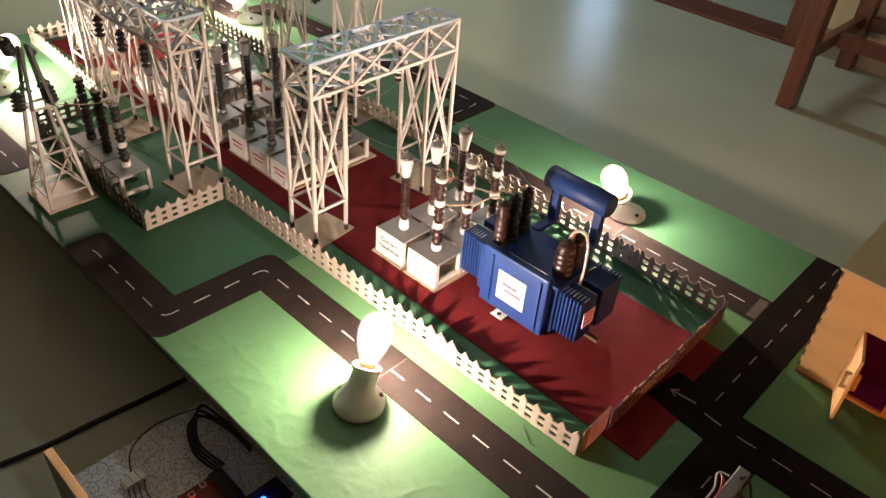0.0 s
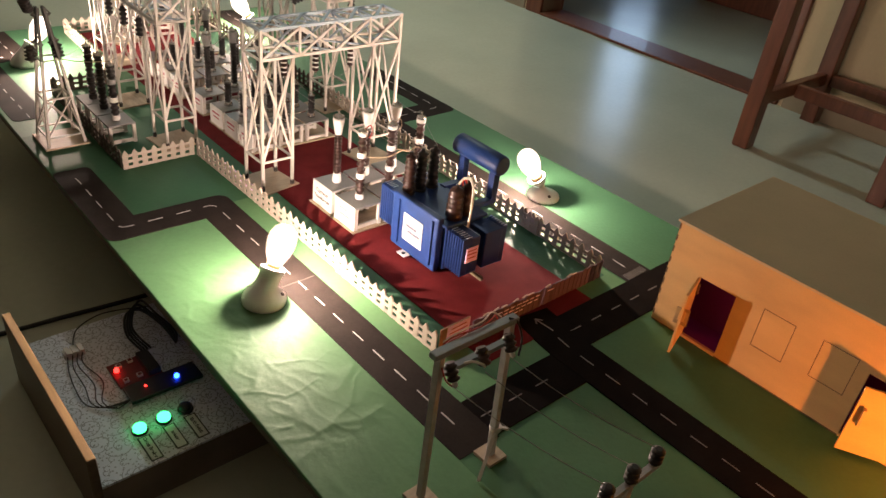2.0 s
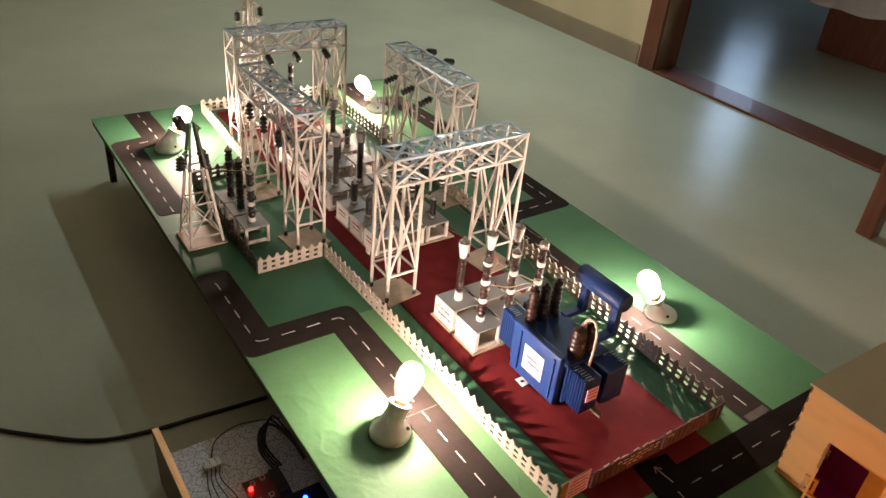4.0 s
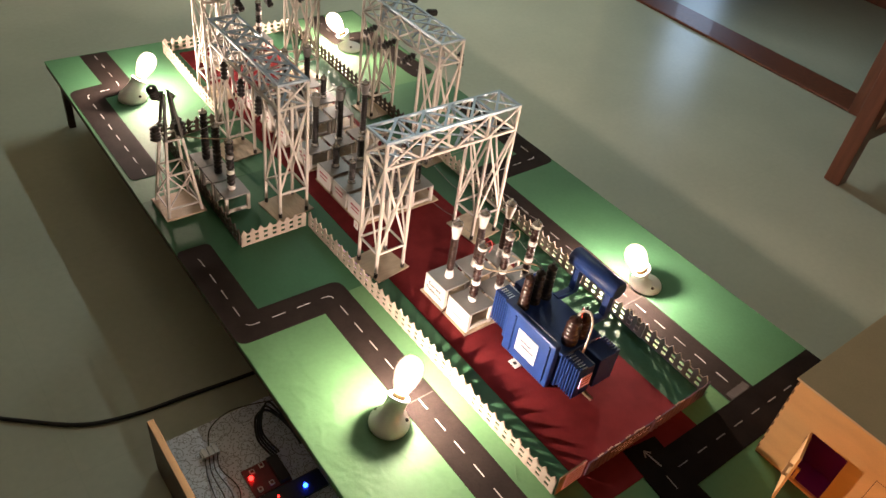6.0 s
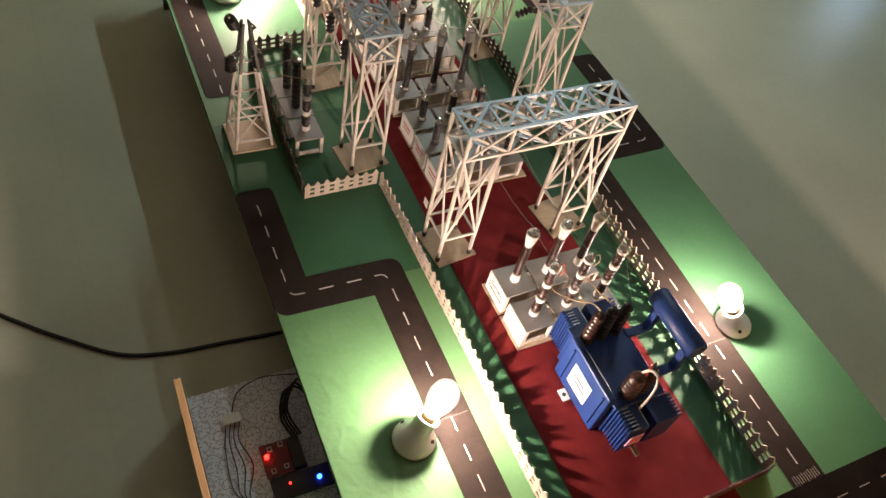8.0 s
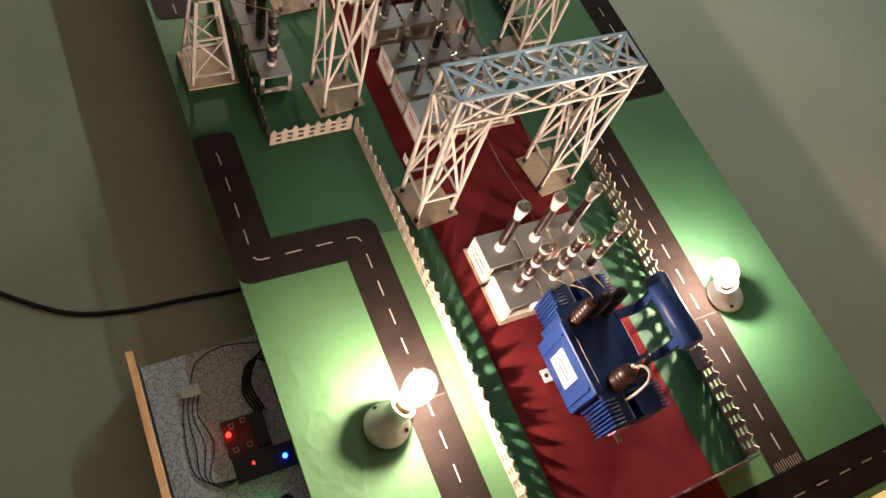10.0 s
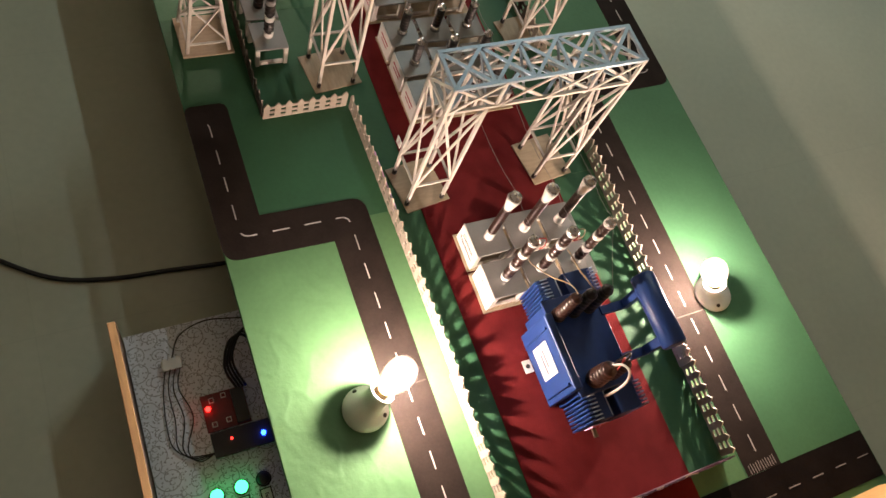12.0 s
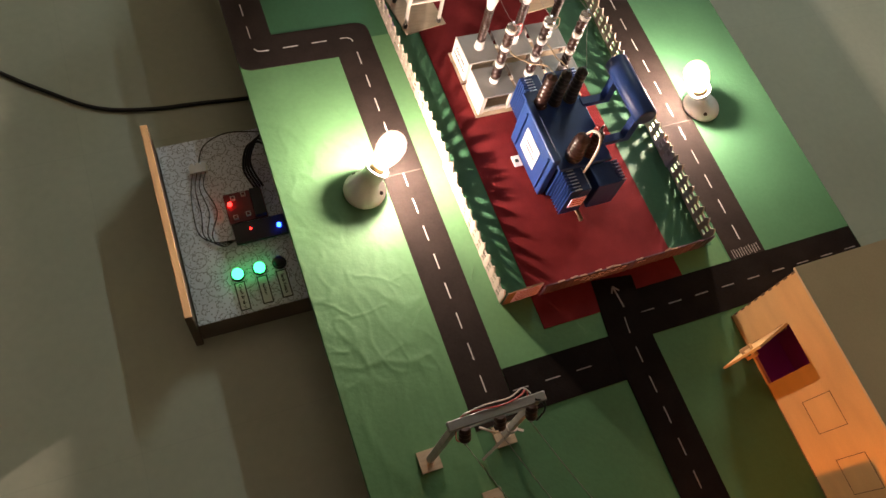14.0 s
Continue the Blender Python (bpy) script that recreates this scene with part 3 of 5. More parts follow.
for p, q in (((0, -0.039, 0.0003), (0, 0, 0.0003)), ((-0.008, -0.010, 0.0003), (0, 0.001, 0.0003)), ((0.008, -0.010, 0.0003), (0, 0.001, 0.0003))):
    bm = bmesh.new()
    stick(bm, p, q, 0.0025, 0.0006)
    part("stroke", bm, M_PAINTDIM, arrow)

bm = bmesh.new()
span(bm, (0.066, -0.045, 0.0), (0.347, 1.73, 0.0016))
structure("carpet", bm, M_RED, "dark red felt laid along the middle of the yard")


# ---- fences ----
def picket_mesh(mat, w):
    bm = bmesh.new()
    h, t = 0.043, 0.0014
    out = [(-w, 0), (w, 0), (w, h - 0.008), (0, h), (-w, h - 0.008)]
    a = [bm.verts.new((x, -t, z)) for x, z in out]
    b = [bm.verts.new((x, t, z)) for x, z in out]
    bm.faces.new(a)
    bm.faces.new(list(reversed(b)))
    for i in range(5):
        j = (i + 1) % 5
        bm.faces.new((a[j], a[i], b[i], b[j]))
    return as_mesh("picket", bm, mat)


PICKET, DARK_PICKET = picket_mesh(M_FENCE, 0.0055), picket_mesh(M_DARKFENCE, 0.0050)


def fence(p, q, label="cream wooden picket fence with three rails on the board", step=0.0225, dark=False):
    p, q = Vector((*p, 0)), Vector((*q, 0))
    d = q - p
    f = thing("picket_fence", Matrix.Translation(p) @ Matrix.Rotation(math.atan2(d.y, d.x), 4, "Z"), label, "fence", "fences round the yard")
    n = max(2, round(d.length / step))
    for i in range(n + 1):
        share("picket", DARK_PICKET if dark else PICKET, f, pose(min(max(0.006 + (d.length - 0.012) * i / n, 0), d.length), 0, 0, 0.6 * math.sin(i * 2.3), 1.2 * math.sin(i * 1.7 + d.x * 9), 0))
    for z in (0.0035, 0.0165, 0.0295):
        bm = bmesh.new()
        span(bm, (0, -0.0011, z - 0.0029), (d.length, 0.0011, z + 0.0029))
        part("rail", bm, M_DARKFENCE if dark else M_FENCE, f)
    return f


fence((0.011, 0.018), (0.0085, 0.293))
fence((0.0125, 0.245), (0.005, 0.832), "cream picket fence whose end laps behind the front length")
fence((-0.158, 0.833), (0.000, 0.836), "cream picket fence closing the side bay on green paper")
fence((-0.150, 1.298), (-0.158, 0.838), "dark brown picket fence along the side bay", dark=True)
fence((-0.148, 1.302), (0.014, 1.312), "dark brown picket fence closing the side bay", dark=True)
fence((0.018, 1.316), (0.028, 1.748))
fence((0.031, 1.752), (0.446, 1.756))
fence((0.447, 1.752), (0.445, 0.982), "dark brown picket fence along the back of the yard", dark=True)
fence((0.445, 0.980), (0.443, 0.64))
fence((0.443, 0.637), (0.4245, 0.186), "cream picket fence whose end laps behind the front length")
fence((0.4295, 0.235), (0.422, 0.022))


# ---- lattice gantries ----
def gantry():
    L, D, H, C, B, w = 0.333, 0.067, 0.337, 0.069, 0.280, 0.0055
    g = thing("lattice_gantry", Matrix.Identity(4), "cream wooden lattice gantry with silvery top on two plywood plates", "gantry", "line gantries")
    for x in (-0.008, L - C - 0.008):
        bm = bmesh.new()
        solid(bm, (x + 0.008 + C / 2, D / 2 + 0.001, 0.00175), (0.087, 0.094, 0.0035), None)
        bmesh.ops.rotate(bm, verts=bm.verts[:], cent=(x + 0.008 + C / 2, D / 2, 0), matrix=Matrix.Rotation(radians(7), 3, "Z"))
        part("base_plate", bm, M_PLATE, g)
    for cx in (0, L - C):
        xs, ys = (cx, cx + C), (0, D)
        for x in xs:
            for y in ys:
                outer = (x == 0 or x == L)
                bm = bmesh.new()
                stick(bm, (x, y, 0.0035), (x, y, H if outer else B), w, w)
                part("post", bm, M_WOOD, g)
                bm = bmesh.new()
                lathe(bm, [(0.0045, 0.0035), (0.0045, 0.010), (0.003, 0.016)], 8, (x, y, 0))
                part("bolt", bm, M_BOLT, g)
        for z in (0.066, B):
            for p, q in (((xs[0], 0), (xs[1], 0)), ((xs[0], D), (xs[1], D)), ((xs[0], 0), (xs[0], D)), ((xs[1], 0), (xs[1], D))):
                bm = bmesh.new()
                stick(bm, (*p, z), (*q, z), 0.0035, 0.0045)
                part("strut", bm, M_WOOD, g)
        for p, q, o in (((xs[0], 0), (xs[1], 0), (0, -0.002)), ((xs[0], D), (xs[1], D), (0, 0.002)),
                        ((xs[0], 0), (xs[0], D), (-0.002, 0)), ((xs[1], 0), (xs[1], D), (0.002, 0))):
            for a, b, k in ((p, q, 1), (q, p, -0.4)):
                bm = bmesh.new()
                stick(bm, (a[0] + o[0] * k, a[1] + o[1] * k, 0.068), (b[0] + o[0] * k, b[1] + o[1] * k, B - 0.002), 0.0045, 0.0025, up=(o[0], o[1], 0))
                part("brace", bm, M_WOOD, g)
    for y in (0, D):
        for z in (B, H):
            bm = bmesh.new()
            stick(bm, (-0.003, y, z), (L + 0.003, y, z), 0.0052, 0.0052)
            part("chord", bm, M_SILVER if z == H else M_WOOD, g)
    for x in (0, L):
        bm = bmesh.new()
        stick(bm, (x, 0, H), (x, D, H), 0.005, 0.005)
        part("strut", bm, M_SILVER, g)
        for a, b, k in ((0, D, 1), (D, 0, -1)):
            bm = bmesh.new()
            stick(bm, (x + 0.0015 * k, a, B), (x + 0.0015 * k, b, H), 0.004, 0.0025, up=(1, 0, 0))
            part("brace", bm, M_WOOD, g)
    marks = [0, 0.085, 0.169, 0.253, L]
    for y, o in ((0, -0.002), (D, 0.002)):
        for x in (marks[1], marks[3]):
            bm = bmesh.new()
            stick(bm, (x, y, B), (x, y, H), 0.004, 0.004)
            part("strut", bm, M_WOOD, g)
        for a, b in zip(marks, marks[1:]):
            for z0, z1, k in ((B, H, 1), (H, B, -0.5)):
                bm = bmesh.new()
                stick(bm, (a, y + o * k, z0), (b, y + o * k, z1), 0.0045, 0.0025, up=(0, 1, 0))
                part("brace", bm, M_WOOD, g)
    for z, o in ((H, 0.002), (B, -0.002)):
        n = 5 if z == H else 4
        for i in range(n):
            a, b = L * i / n, L * (i + 1) / n
            for y0, y1, k in ((0, D, 1), (D, 0, -0.4)):
                bm = bmesh.new()
                stick(bm, (a, y0, z + o * k), (b, y1, z + o * k), 0.0056, 0.0022, up=(0, 0, 1))
                part("brace", bm, M_SILVER, g)
            if z == H and i:
                bm = bmesh.new()
                stick(bm, (a, 0, z - 0.003), (a, D, z - 0.003), 0.0048, 0.0036)
                part("strut", bm, M_SILVER, g)
                for z0, z1, k in ((B + 0.002, H - 0.004, 1), (H - 0.004, B + 0.002, -1)):
                    bm = bmesh.new()
                    stick(bm, (a + 0.0016 * k, 0.002, z0), (a + 0.0016 * k, D - 0.002, z1), 0.0042, 0.0026, up=(1, 0, 0))
                    part("inner_brace", bm, M_SILVER, g)
    return g


g1 = gantry()
g1.matrix_basis = pose(0.042, 0.609, 0, 0, 0, 0.6)
copy_thing(g1, pose(0.028, 0.884, 0, 0, 0, 90))
copy_thing(g1, pose(0.460, 0.913, 0, 0, 0, 90))
copy_thing(g1, pose(0.032, 1.430, 0))


# ---- insulators and switchgear ----
def hung_insulator(p, q, group="strings under the gantries", r=0.009, banded=False):
    """A string of dark sheds from p to q."""
    p, q = Vector(p), Vector(q)
    n = (q - p).length
    s = thing("string_insulator", Matrix.Translation(p) @ (q - p).to_track_quat("Z", "Y").to_matrix().to_4x4(),
              "brown and white ribbed string insulator hooked to the gantry" if banded else "dark brown string insulator hooked to the gantry", "insulator", group)
    bm = bmesh.new()
    lathe(bm, ribbed(0.006, n - 0.005, r, 6 if banded else 4, 0.4), 12)
    part("porcelain_body", bm, M_BROWN if banded else M_DARK, s)
    for k in range(1, 6 if banded else 0):
        z = 0.006 + (n - 0.011) * k / 6
        bm = bmesh.new()
        lathe(bm, [(r * 0.62, z - 0.0026), (r * 0.82, z - 0.0010), (r * 0.82, z + 0.0010), (r * 0.62, z + 0.0026)], 12)
        part("pale_ring", bm, M_PORC, s, "white glazed ring")
    bm = bmesh.new()
    lathe(bm, [(0.0015, 0), (0.0015, 0.006)], 8)
    part("hook", bm, M_STEEL, s)
    bm = bmesh.new()
    lathe(bm, [(0.003, n - 0.005), (0.003, n - 0.001), (0.0015, n)], 8)
    part("end_cap", bm, M_STEEL, s)


for x in (0.136, 0.212, 0.300):
    hung_insulator((x, 0.684, 0.277), (x, 0.684, 0.207), r=0.0075, banded=True)
for y in (0.965, 1.05, 1.135):
    hung_insulator((-0.045, y, 0.277), (-0.045, y, 0.227))
for y in (0.99, 1.075, 1.16):
    hung_insulator((0.384, y, 0.279), (0.338, y, 0.264))
hung_insulator((0.466, 0.925, 0.302), (0.470, 0.925, 0.257))
for y in (1.075, 1.16):
    hung_insulator((0.462, y, 0.337), (0.502, y, 0.330))
for x in (0.12, 0.20, 0.29):
    hung_insulator((x, 1.427, 0.280), (x, 1.385, 0.264))


def stand(parent, w, d, h, z0=0.004, panel=True):
    """Little open table: grey sheet top on four square legs; a card panel on its outer side."""
    bm = bmesh.new()
    span(bm, (-w / 2, -d / 2, z0 + h - 0.004), (w / 2, d / 2, z0 + h))
    soften(bm, 0.0008, 1)
    part("top_plate", bm, M_GREYTOP, parent)
    for x in (-1, 1):
        for y in (-1, 1):
            bm = bmesh.new()
            stick(bm, (x * (w / 2 - 0.004), y * (d / 2 - 0.004), z0), (x * (w / 2 - 0.004), y * (d / 2 - 0.004), z0 + h - 0.004), 0.007, 0.007)
            part("leg", bm, M_WOOD, parent)
    for y in (-1, 1):
        bm = bmesh.new()
        stick(bm, (-w / 2 + 0.008, y * (d / 2 - 0.004), z0 + h * 0.12), (w / 2 - 0.008, y * (d / 2 - 0.004), z0 + h * 0.12), 0.005, 0.007)
        part("crossbar", bm, M_WOOD, parent)
    if panel:
        bm = bmesh.new()
        span(bm, (-w / 2 - 0.002, -d / 2, z0), (-w / 2, d / 2, z0 + h))
        part("side_panel", bm, M_WHITE, parent, "white card panel with a printed label")


def words(text, size, m, parent, mat, name="lettering", label="", bold=0.0):
    cu = bpy.data.curves.new(name, "FONT")
    cu.body, cu.size, cu.align_x, cu.align_y = text, size, "CENTER", "CENTER"
    cu.extrude = 0.0001
    cu.offset = bold
    tmp = bpy.data.objects.new(name, cu)
    me = bpy.data.meshes.new_from_object(tmp.evaluated_get(bpy.context.evaluated_depsgraph_get()))
    bpy.data.objects.remove(tmp)
    me.materials.clear()
    me.materials.append(mat)
    return share(name, me, parent, m, label)


def bars(parent, m, rows, mat, name="printed_line"):
    """Unreadable print as plain bars: (x, y, width, height) in the plane of m."""
    for x, y, w, h in rows:
        bm = bmesh.new()
        solid(bm, (x, y, 0.0001), (w, h, 0.0003), m)
        part(name, bm, mat, parent)


FACE_WEST = Matrix(((0, 0, -1, 0), (-1, 0, 0, 0), (0, 1, 0, 0), (0, 0, 0, 1)))


def cap_rings(parent, z, r):
    bm = bmesh.new()
    lathe(bm, [(r, z), (r, z + 0.004), (r * 0.6, z + 0.006), (0.0016, z + 0.008), (0.0016, z + 0.014)], 12)
    part("terminal", bm, M_STEEL, parent)


def current_transformer(x, y, labelled):
    c = thing("current_transformer", pose(x, y, 0), "ribbed brown insulator with a white flared head on a grey stand", "current transformer",
              "current transformers beside the power transformer")
    stand(c, 0.064, 0.066, 0.050, panel=labelled)
    z = 0.054
    bm = bmesh.new()
    lathe(bm, [(0.0085, z), (0.0098, z + 0.003), (0.0085, z + 0.016), (0.0075, z + 0.020)], 14)
    part("foot", bm, M_PORC, c)
    bm = bmesh.new()
    lathe(bm, ribbed(z + 0.020, z + 0.104, 0.0082, 12), 14)
    part("porcelain_body", bm, M_BROWN, c)
    bm = bmesh.new()
    lathe(bm, [(0.0072, z + 0.104), (0.0085, z + 0.112), (0.0118, z + 0.132), (0.0118, z + 0.138)], 14)
    part("head", bm, M_PORC, c)
    cap_rings(c, z + 0.138, 0.011)
    if labelled:
        m = Matrix.Translation((-0.0342, 0, 0.031)) @ FACE_WEST
        words("Current", 0.0125, m @ pose(0, 0.006, 0), c, M_INK, bold=0.0002)
        words("Transformer", 0.0105, m @ pose(0, -0.008, 0), c, M_INK, bold=0.0002)


def potential_transformer(x, y, labelled):
    c = thing("potential_transformer", pose(x, y, 0), "banded brown and white insulator column on a grey stand", "potential transformer",
              "potential transformers beside the power transformer")
    stand(c, 0.064, 0.066, 0.050, panel=labelled)
    z = 0.054
    for k in range(3):
        bm = bmesh.new()
        lathe(bm, [(0.0085, z), (0.0092, z + 0.002), (0.0092, z + 0.009), (0.0085, z + 0.011)], 14)
        part("band", bm, M_PORC, c)
        bm = bmesh.new()
        lathe(bm, ribbed(z + 0.011, z + 0.044, 0.0090, 3), 14)
        part("porcelain_body", bm, M_BROWN, c)
        z += 0.044
    bm = bmesh.new()
    lathe(bm, [(0.0085, z), (0.0098, z + 0.002), (0.0098, z + 0.008)], 14)
    part("band", bm, M_PORC, c)
    cap_rings(c, z + 0.008, 0.0095)
    if labelled:
        bars(c, Matrix.Translation((-0.0342, 0, 0.031)) @ FACE_WEST, [(-0.004, 0.007, 0.026, 0.004), (0.0, -0.006, 0.034, 0.004)], M_GREYTOP)


def base_plank(x0, y0, x1, y1):
    bm = bmesh.new()
    span(bm, (x0, y0, 0.0016), (x1, y1, 0.0042))
    tagged(new("base_plank", as_mesh("base_plank", bm, M_PLATE)), "thin pale plywood strip under a row of stands", "plank", "strips under the stands")


base_plank(0.104, 0.376, 0.328, 0.453)
base_plank(0.104, 0.457, 0.328, 0.531)
for i, x in enumerate((0.143, 0.213, 0.284)):
    potential_transformer(x, 0.414, i == 0)
    current_transformer(x, 0.493, i == 0)


def breaker_pole(x, y, h, mat, labelled, flared=False, group="stands in the middle of the yard"):
    c = thing("post_insulator", pose(x, y, 0), "dark ribbed post insulator on a small grey stand", "post insulator", group)
    stand(c, 0.062, 0.060, 0.046, panel=labelled)
    z = 0.050
    bm = bmesh.new()
    lathe(bm, [(0.010, z), (0.010, z + 0.004), (0.0075, z + 0.010)], 14)
    part("foot", bm, M_STEEL, c)
    top = z + 0.010 + h
    bm = bmesh.new()
    lathe(bm, ribbed(z + 0.010, top, 0.0085, max(3, round(h / 0.008)), 0.22), 14)
    part("porcelain_body", bm, mat, c)
    if flared:
        bm = bmesh.new()
        lathe(bm, [(0.0075, top), (0.009, top + 0.004), (0.0125, top + 0.024), (0.0125, top + 0.028)], 14)
        part("head", bm, M_GREYTOP, c)
        cap_rings(c, top + 0.028, 0.010)
    else:
        bm = bmesh.new()
        lathe(bm, [(0.007, top), (0.0085, top + 0.002), (0.0085, top + 0.005), (0.002, top + 0.007), (0.002, top + 0.014)], 12)
        part("terminal", bm, M_STEEL, c)
    if labelled:
        bars(c, Matrix.Translation((-0.0332, 0, 0.029)) @ FACE_WEST, [(0, 0.006, 0.036, 0.004), (0, -0.004, 0.030, 0.003)], M_REDINK)


for y, h, fl in ((0.805, 0.040, False), (0.875, 0.045, False), (0.948, 0.045, False), (1.049, 0.103, True), (1.17, 0.045, False), (1.25, 0.045, False),
                 (1.34, 0.070, True)):
    base_plank(0.107, y - 0.034, 0.329, y + 0.034)
    for i, x in enumerate((0.142, 0.211, 0.281)):
        breaker_pole(x, y, h, M_DARK, i == 0, fl)


def arrester(x, y, step=0.041, banded=True):
    c = thing("surge_arrester", pose(x, y, 0), "black post with white bands on an open grey frame" if banded else "plain black ribbed post on an open grey frame", "surge arrester", "posts on frames")
    stand(c, 0.060, 0.064, 0.046, panel=False)
    z = 0.050
    for k in range(3):
        bm = bmesh.new()
        lathe(bm, [(0.0088, z), (0.0092, z + 0.002), (0.0092, z + 0.009), (0.0088, z + 0.011)], 14)
        part("band" if banded else "collar", bm, M_DARK if not banded else M_PORC if k != 2 else M_GREYTOP, c)
        bm = bmesh.new()
        lathe(bm, ribbed(z + 0.011, z + step, 0.0095, 3), 14)
        part("porcelain_body", bm, M_DARK, c)
        z += step
    bm = bmesh.new()
    lathe(bm, [(0.0095, z), (0.0095, z + 0.003), (0.002, z + 0.004), (0.002, z + 0.010)], 12)
    part("terminal", bm, M_STEEL, c)


for y in (0.976, 1.046, 1.112):
    arrester(-0.112, y, banded=y < 1)
for x in (0.217, 0.288):
    arrester(x, 1.648, 0.036)


# ---- power transformer ----
def transformer():
    t = thing("power_transformer", pose(-0.006, -0.006, 0.0016), "blue painted model power transformer with fins on red felt", "transformer")
    bm = bmesh.new()
    span(bm, (0.172, 0.190, 0.006), (0.262, 0.345, 0.095))
    soften(bm, 0.003)
    part("tank", bm, M_BLUE, t)
    bm = bmesh.new()
    span(bm, (0.166, 0.186, 0.095), (0.268, 0.350, 0.101))
    soften(bm, 0.0015, 1)
    part("tank_lid", bm, M_BLUE, t)
    bm = bmesh.new()
    span(bm, (0.180, 0.20, 0), (0.255, 0.215, 0.008))
    span(bm, (0.180, 0.32, 0), (0.255, 0.335, 0.008))
    part("skid", bm, M_BLUE, t)
    bm = bmesh.new()
    span(bm, (0.157, 0.198, 0.002), (0.172, 0.326, 0.112))
    soften(bm, 0.003)
    cabinet = part("front_panel", bm, M_BLUE, t)
    for y in (0.209, 0.303):
        bm = bmesh.new()
        span(bm, (0.1535, y, 0.012), (0.157, y + 0.004, 0.103))
        part("seam_strip", bm, M_BLUE, cabinet)
    bm = bmesh.new()
    span(bm, (0.1558, 0.236, 0.028), (0.1569, 0.291, 0.083))
    plate = part("name_card", bm, M_CARD, t, "white printed name card")
    bars(plate, Matrix.Translation((0.1557, 0.2635, 0.055)) @ FACE_WEST, [(-0.003, 0.006, 0.030, 0.005), (0.004, -0.005, 0.034, 0.005)], M_PRINTGREY)
    bm = bmesh.new()
    span(bm, (0.140, 0.262, 0.004), (0.1555, 0.284, 0.0056))
    tag = part("paper_tag", bm, M_WHITE, t, "small white paper tag on the felt")
    bm = bmesh.new()
    lathe(bm, [(0.004, 0.0056), (0.004, 0.0060)], 10, (0.148, 0.273, 0))
    part("printed_mark", bm, M_INK, tag)

    def radiator(x0, x1, y0, y1, side):
        """A plain header block with fins standing out of its outer side."""
        a, b = (x0 + 0.018, x1) if side < 0 else (x0, x1 - 0.012)
        bm = bmesh.new()
        span(bm, (a, y0, 0.018), (b, y1, 0.092))
        soften(bm, 0.002)
        r = part("radiator", bm, M_BLUE, t)
        n = 7
        for i in range(n):
            y = y0 + 0.003 + (y1 - y0 - 0.006) * i / (n - 1)
            p, q = (x0, a + 0.004) if side < 0 else (b - 0.002, x1)
            bm = bmesh.new()
            span(bm, (p, y - 0.0018, 0.016), (q, y + 0.0018, 0.0935))
            soften(bm, 0.0012, 1)
            part("fin", bm, M_BLUE, r)
            p, q = (x0 + 0.008, a + 0.0035) if side < 0 else (x1 - 0.009, x1 - 0.001)
            bm = bmesh.new()
            span(bm, (p, y - 0.0011, 0.0936), (q, y + 0.0011, 0.0943))
            part("fin_edge", bm, M_WORNGLINT, r, "rubbed fin edge with a painted pale glint")
        if side < 0:
            bm = bmesh.new()
            span(bm, (b - 0.0025, y0 + 0.002, 0.0921), (b - 0.0008, y1 - 0.002, 0.0928))
            part("rubbed_edge", bm, M_WORNGLINT, r, "rubbed header edge with a painted pale glint")
        return r
    radiator(0.172, 0.212, 0.144, 0.188, -1)
    radiator(0.176, 0.214, 0.347, 0.389, -1)
    radiator(0.226, 0.280, 0.144, 0.188, 1)
    radiator(0.228, 0.288, 0.347, 0.389, 1)
    bm = bmesh.new()
    span(bm, (0.178, 0.1405, 0.046), (0.206, 0.1420, 0.076))
    sticker = part("warning_card", bm, M_PINKCARD, t, "small pink printed warning card")
    m = Matrix.Translation((0.192, 0.1404, 0.061)) @ pose(0, 0, 0, 90, 0, 0)
    bars(sticker, m, [(0, 0.009, 0.020, 0.0022), (0, 0.002, 0.022, 0.0022), (0, -0.006, 0.019, 0.0022)], M_REDINK)
    bm = bmesh.new()
    span(bm, (0.212, 0.128, 0.004), (0.218, 0.190, 0.010))
    part("drain_pipe", bm, M_LEAD, t, "bare brown pipe stub")
    # conservator on two brackets
    turn = pose(0, 0, 0, -90, 0, 0)
    bm = bmesh.new()
    lathe(bm, [(0.0165, 0), (0.0195, 0.003), (0.0195, 0.119), (0.0165, 0.122)], 28, (0.311, 0.206, 0.176), turn)
    part("conservator", bm, M_BLUE, t, "blue cylindrical oil conservator")
    for y in (0.224, 0.308):
        bm = bmesh.new()
        span(bm, (0.262, y - 0.007, 0.094), (0.318, y + 0.007, 0.104))
        span(bm, (0.304, y - 0.007, 0.104), (0.318, y + 0.007, 0.162))
        part("bracket", bm, M_BLUE, t)
    # bushings
    for x, mat in ((0.186, M_BROWN), (0.214, M_DARK), (0.244, M_DARK)):
        bm = bmesh.new()
        lathe(bm, [(0.0125, 0.101), (0.0125, 0.104)] + [(r * (1.12 - 2.6 * (z - 0.104)), z) for r, z in ribbed(0.104, 0.178, 0.0106, 7, 0.16)] + [(0.004, 0.179), (0.003, 0.186)], 16, (x, 0.320, 0))
        part("high_voltage_bushing", bm, mat, t, "brown porcelain bushing" if mat is M_BROWN else "black porcelain bushing")
    for x, k in ((0.200, 1.08), (0.230, 0.80)):
        bm = bmesh.new()
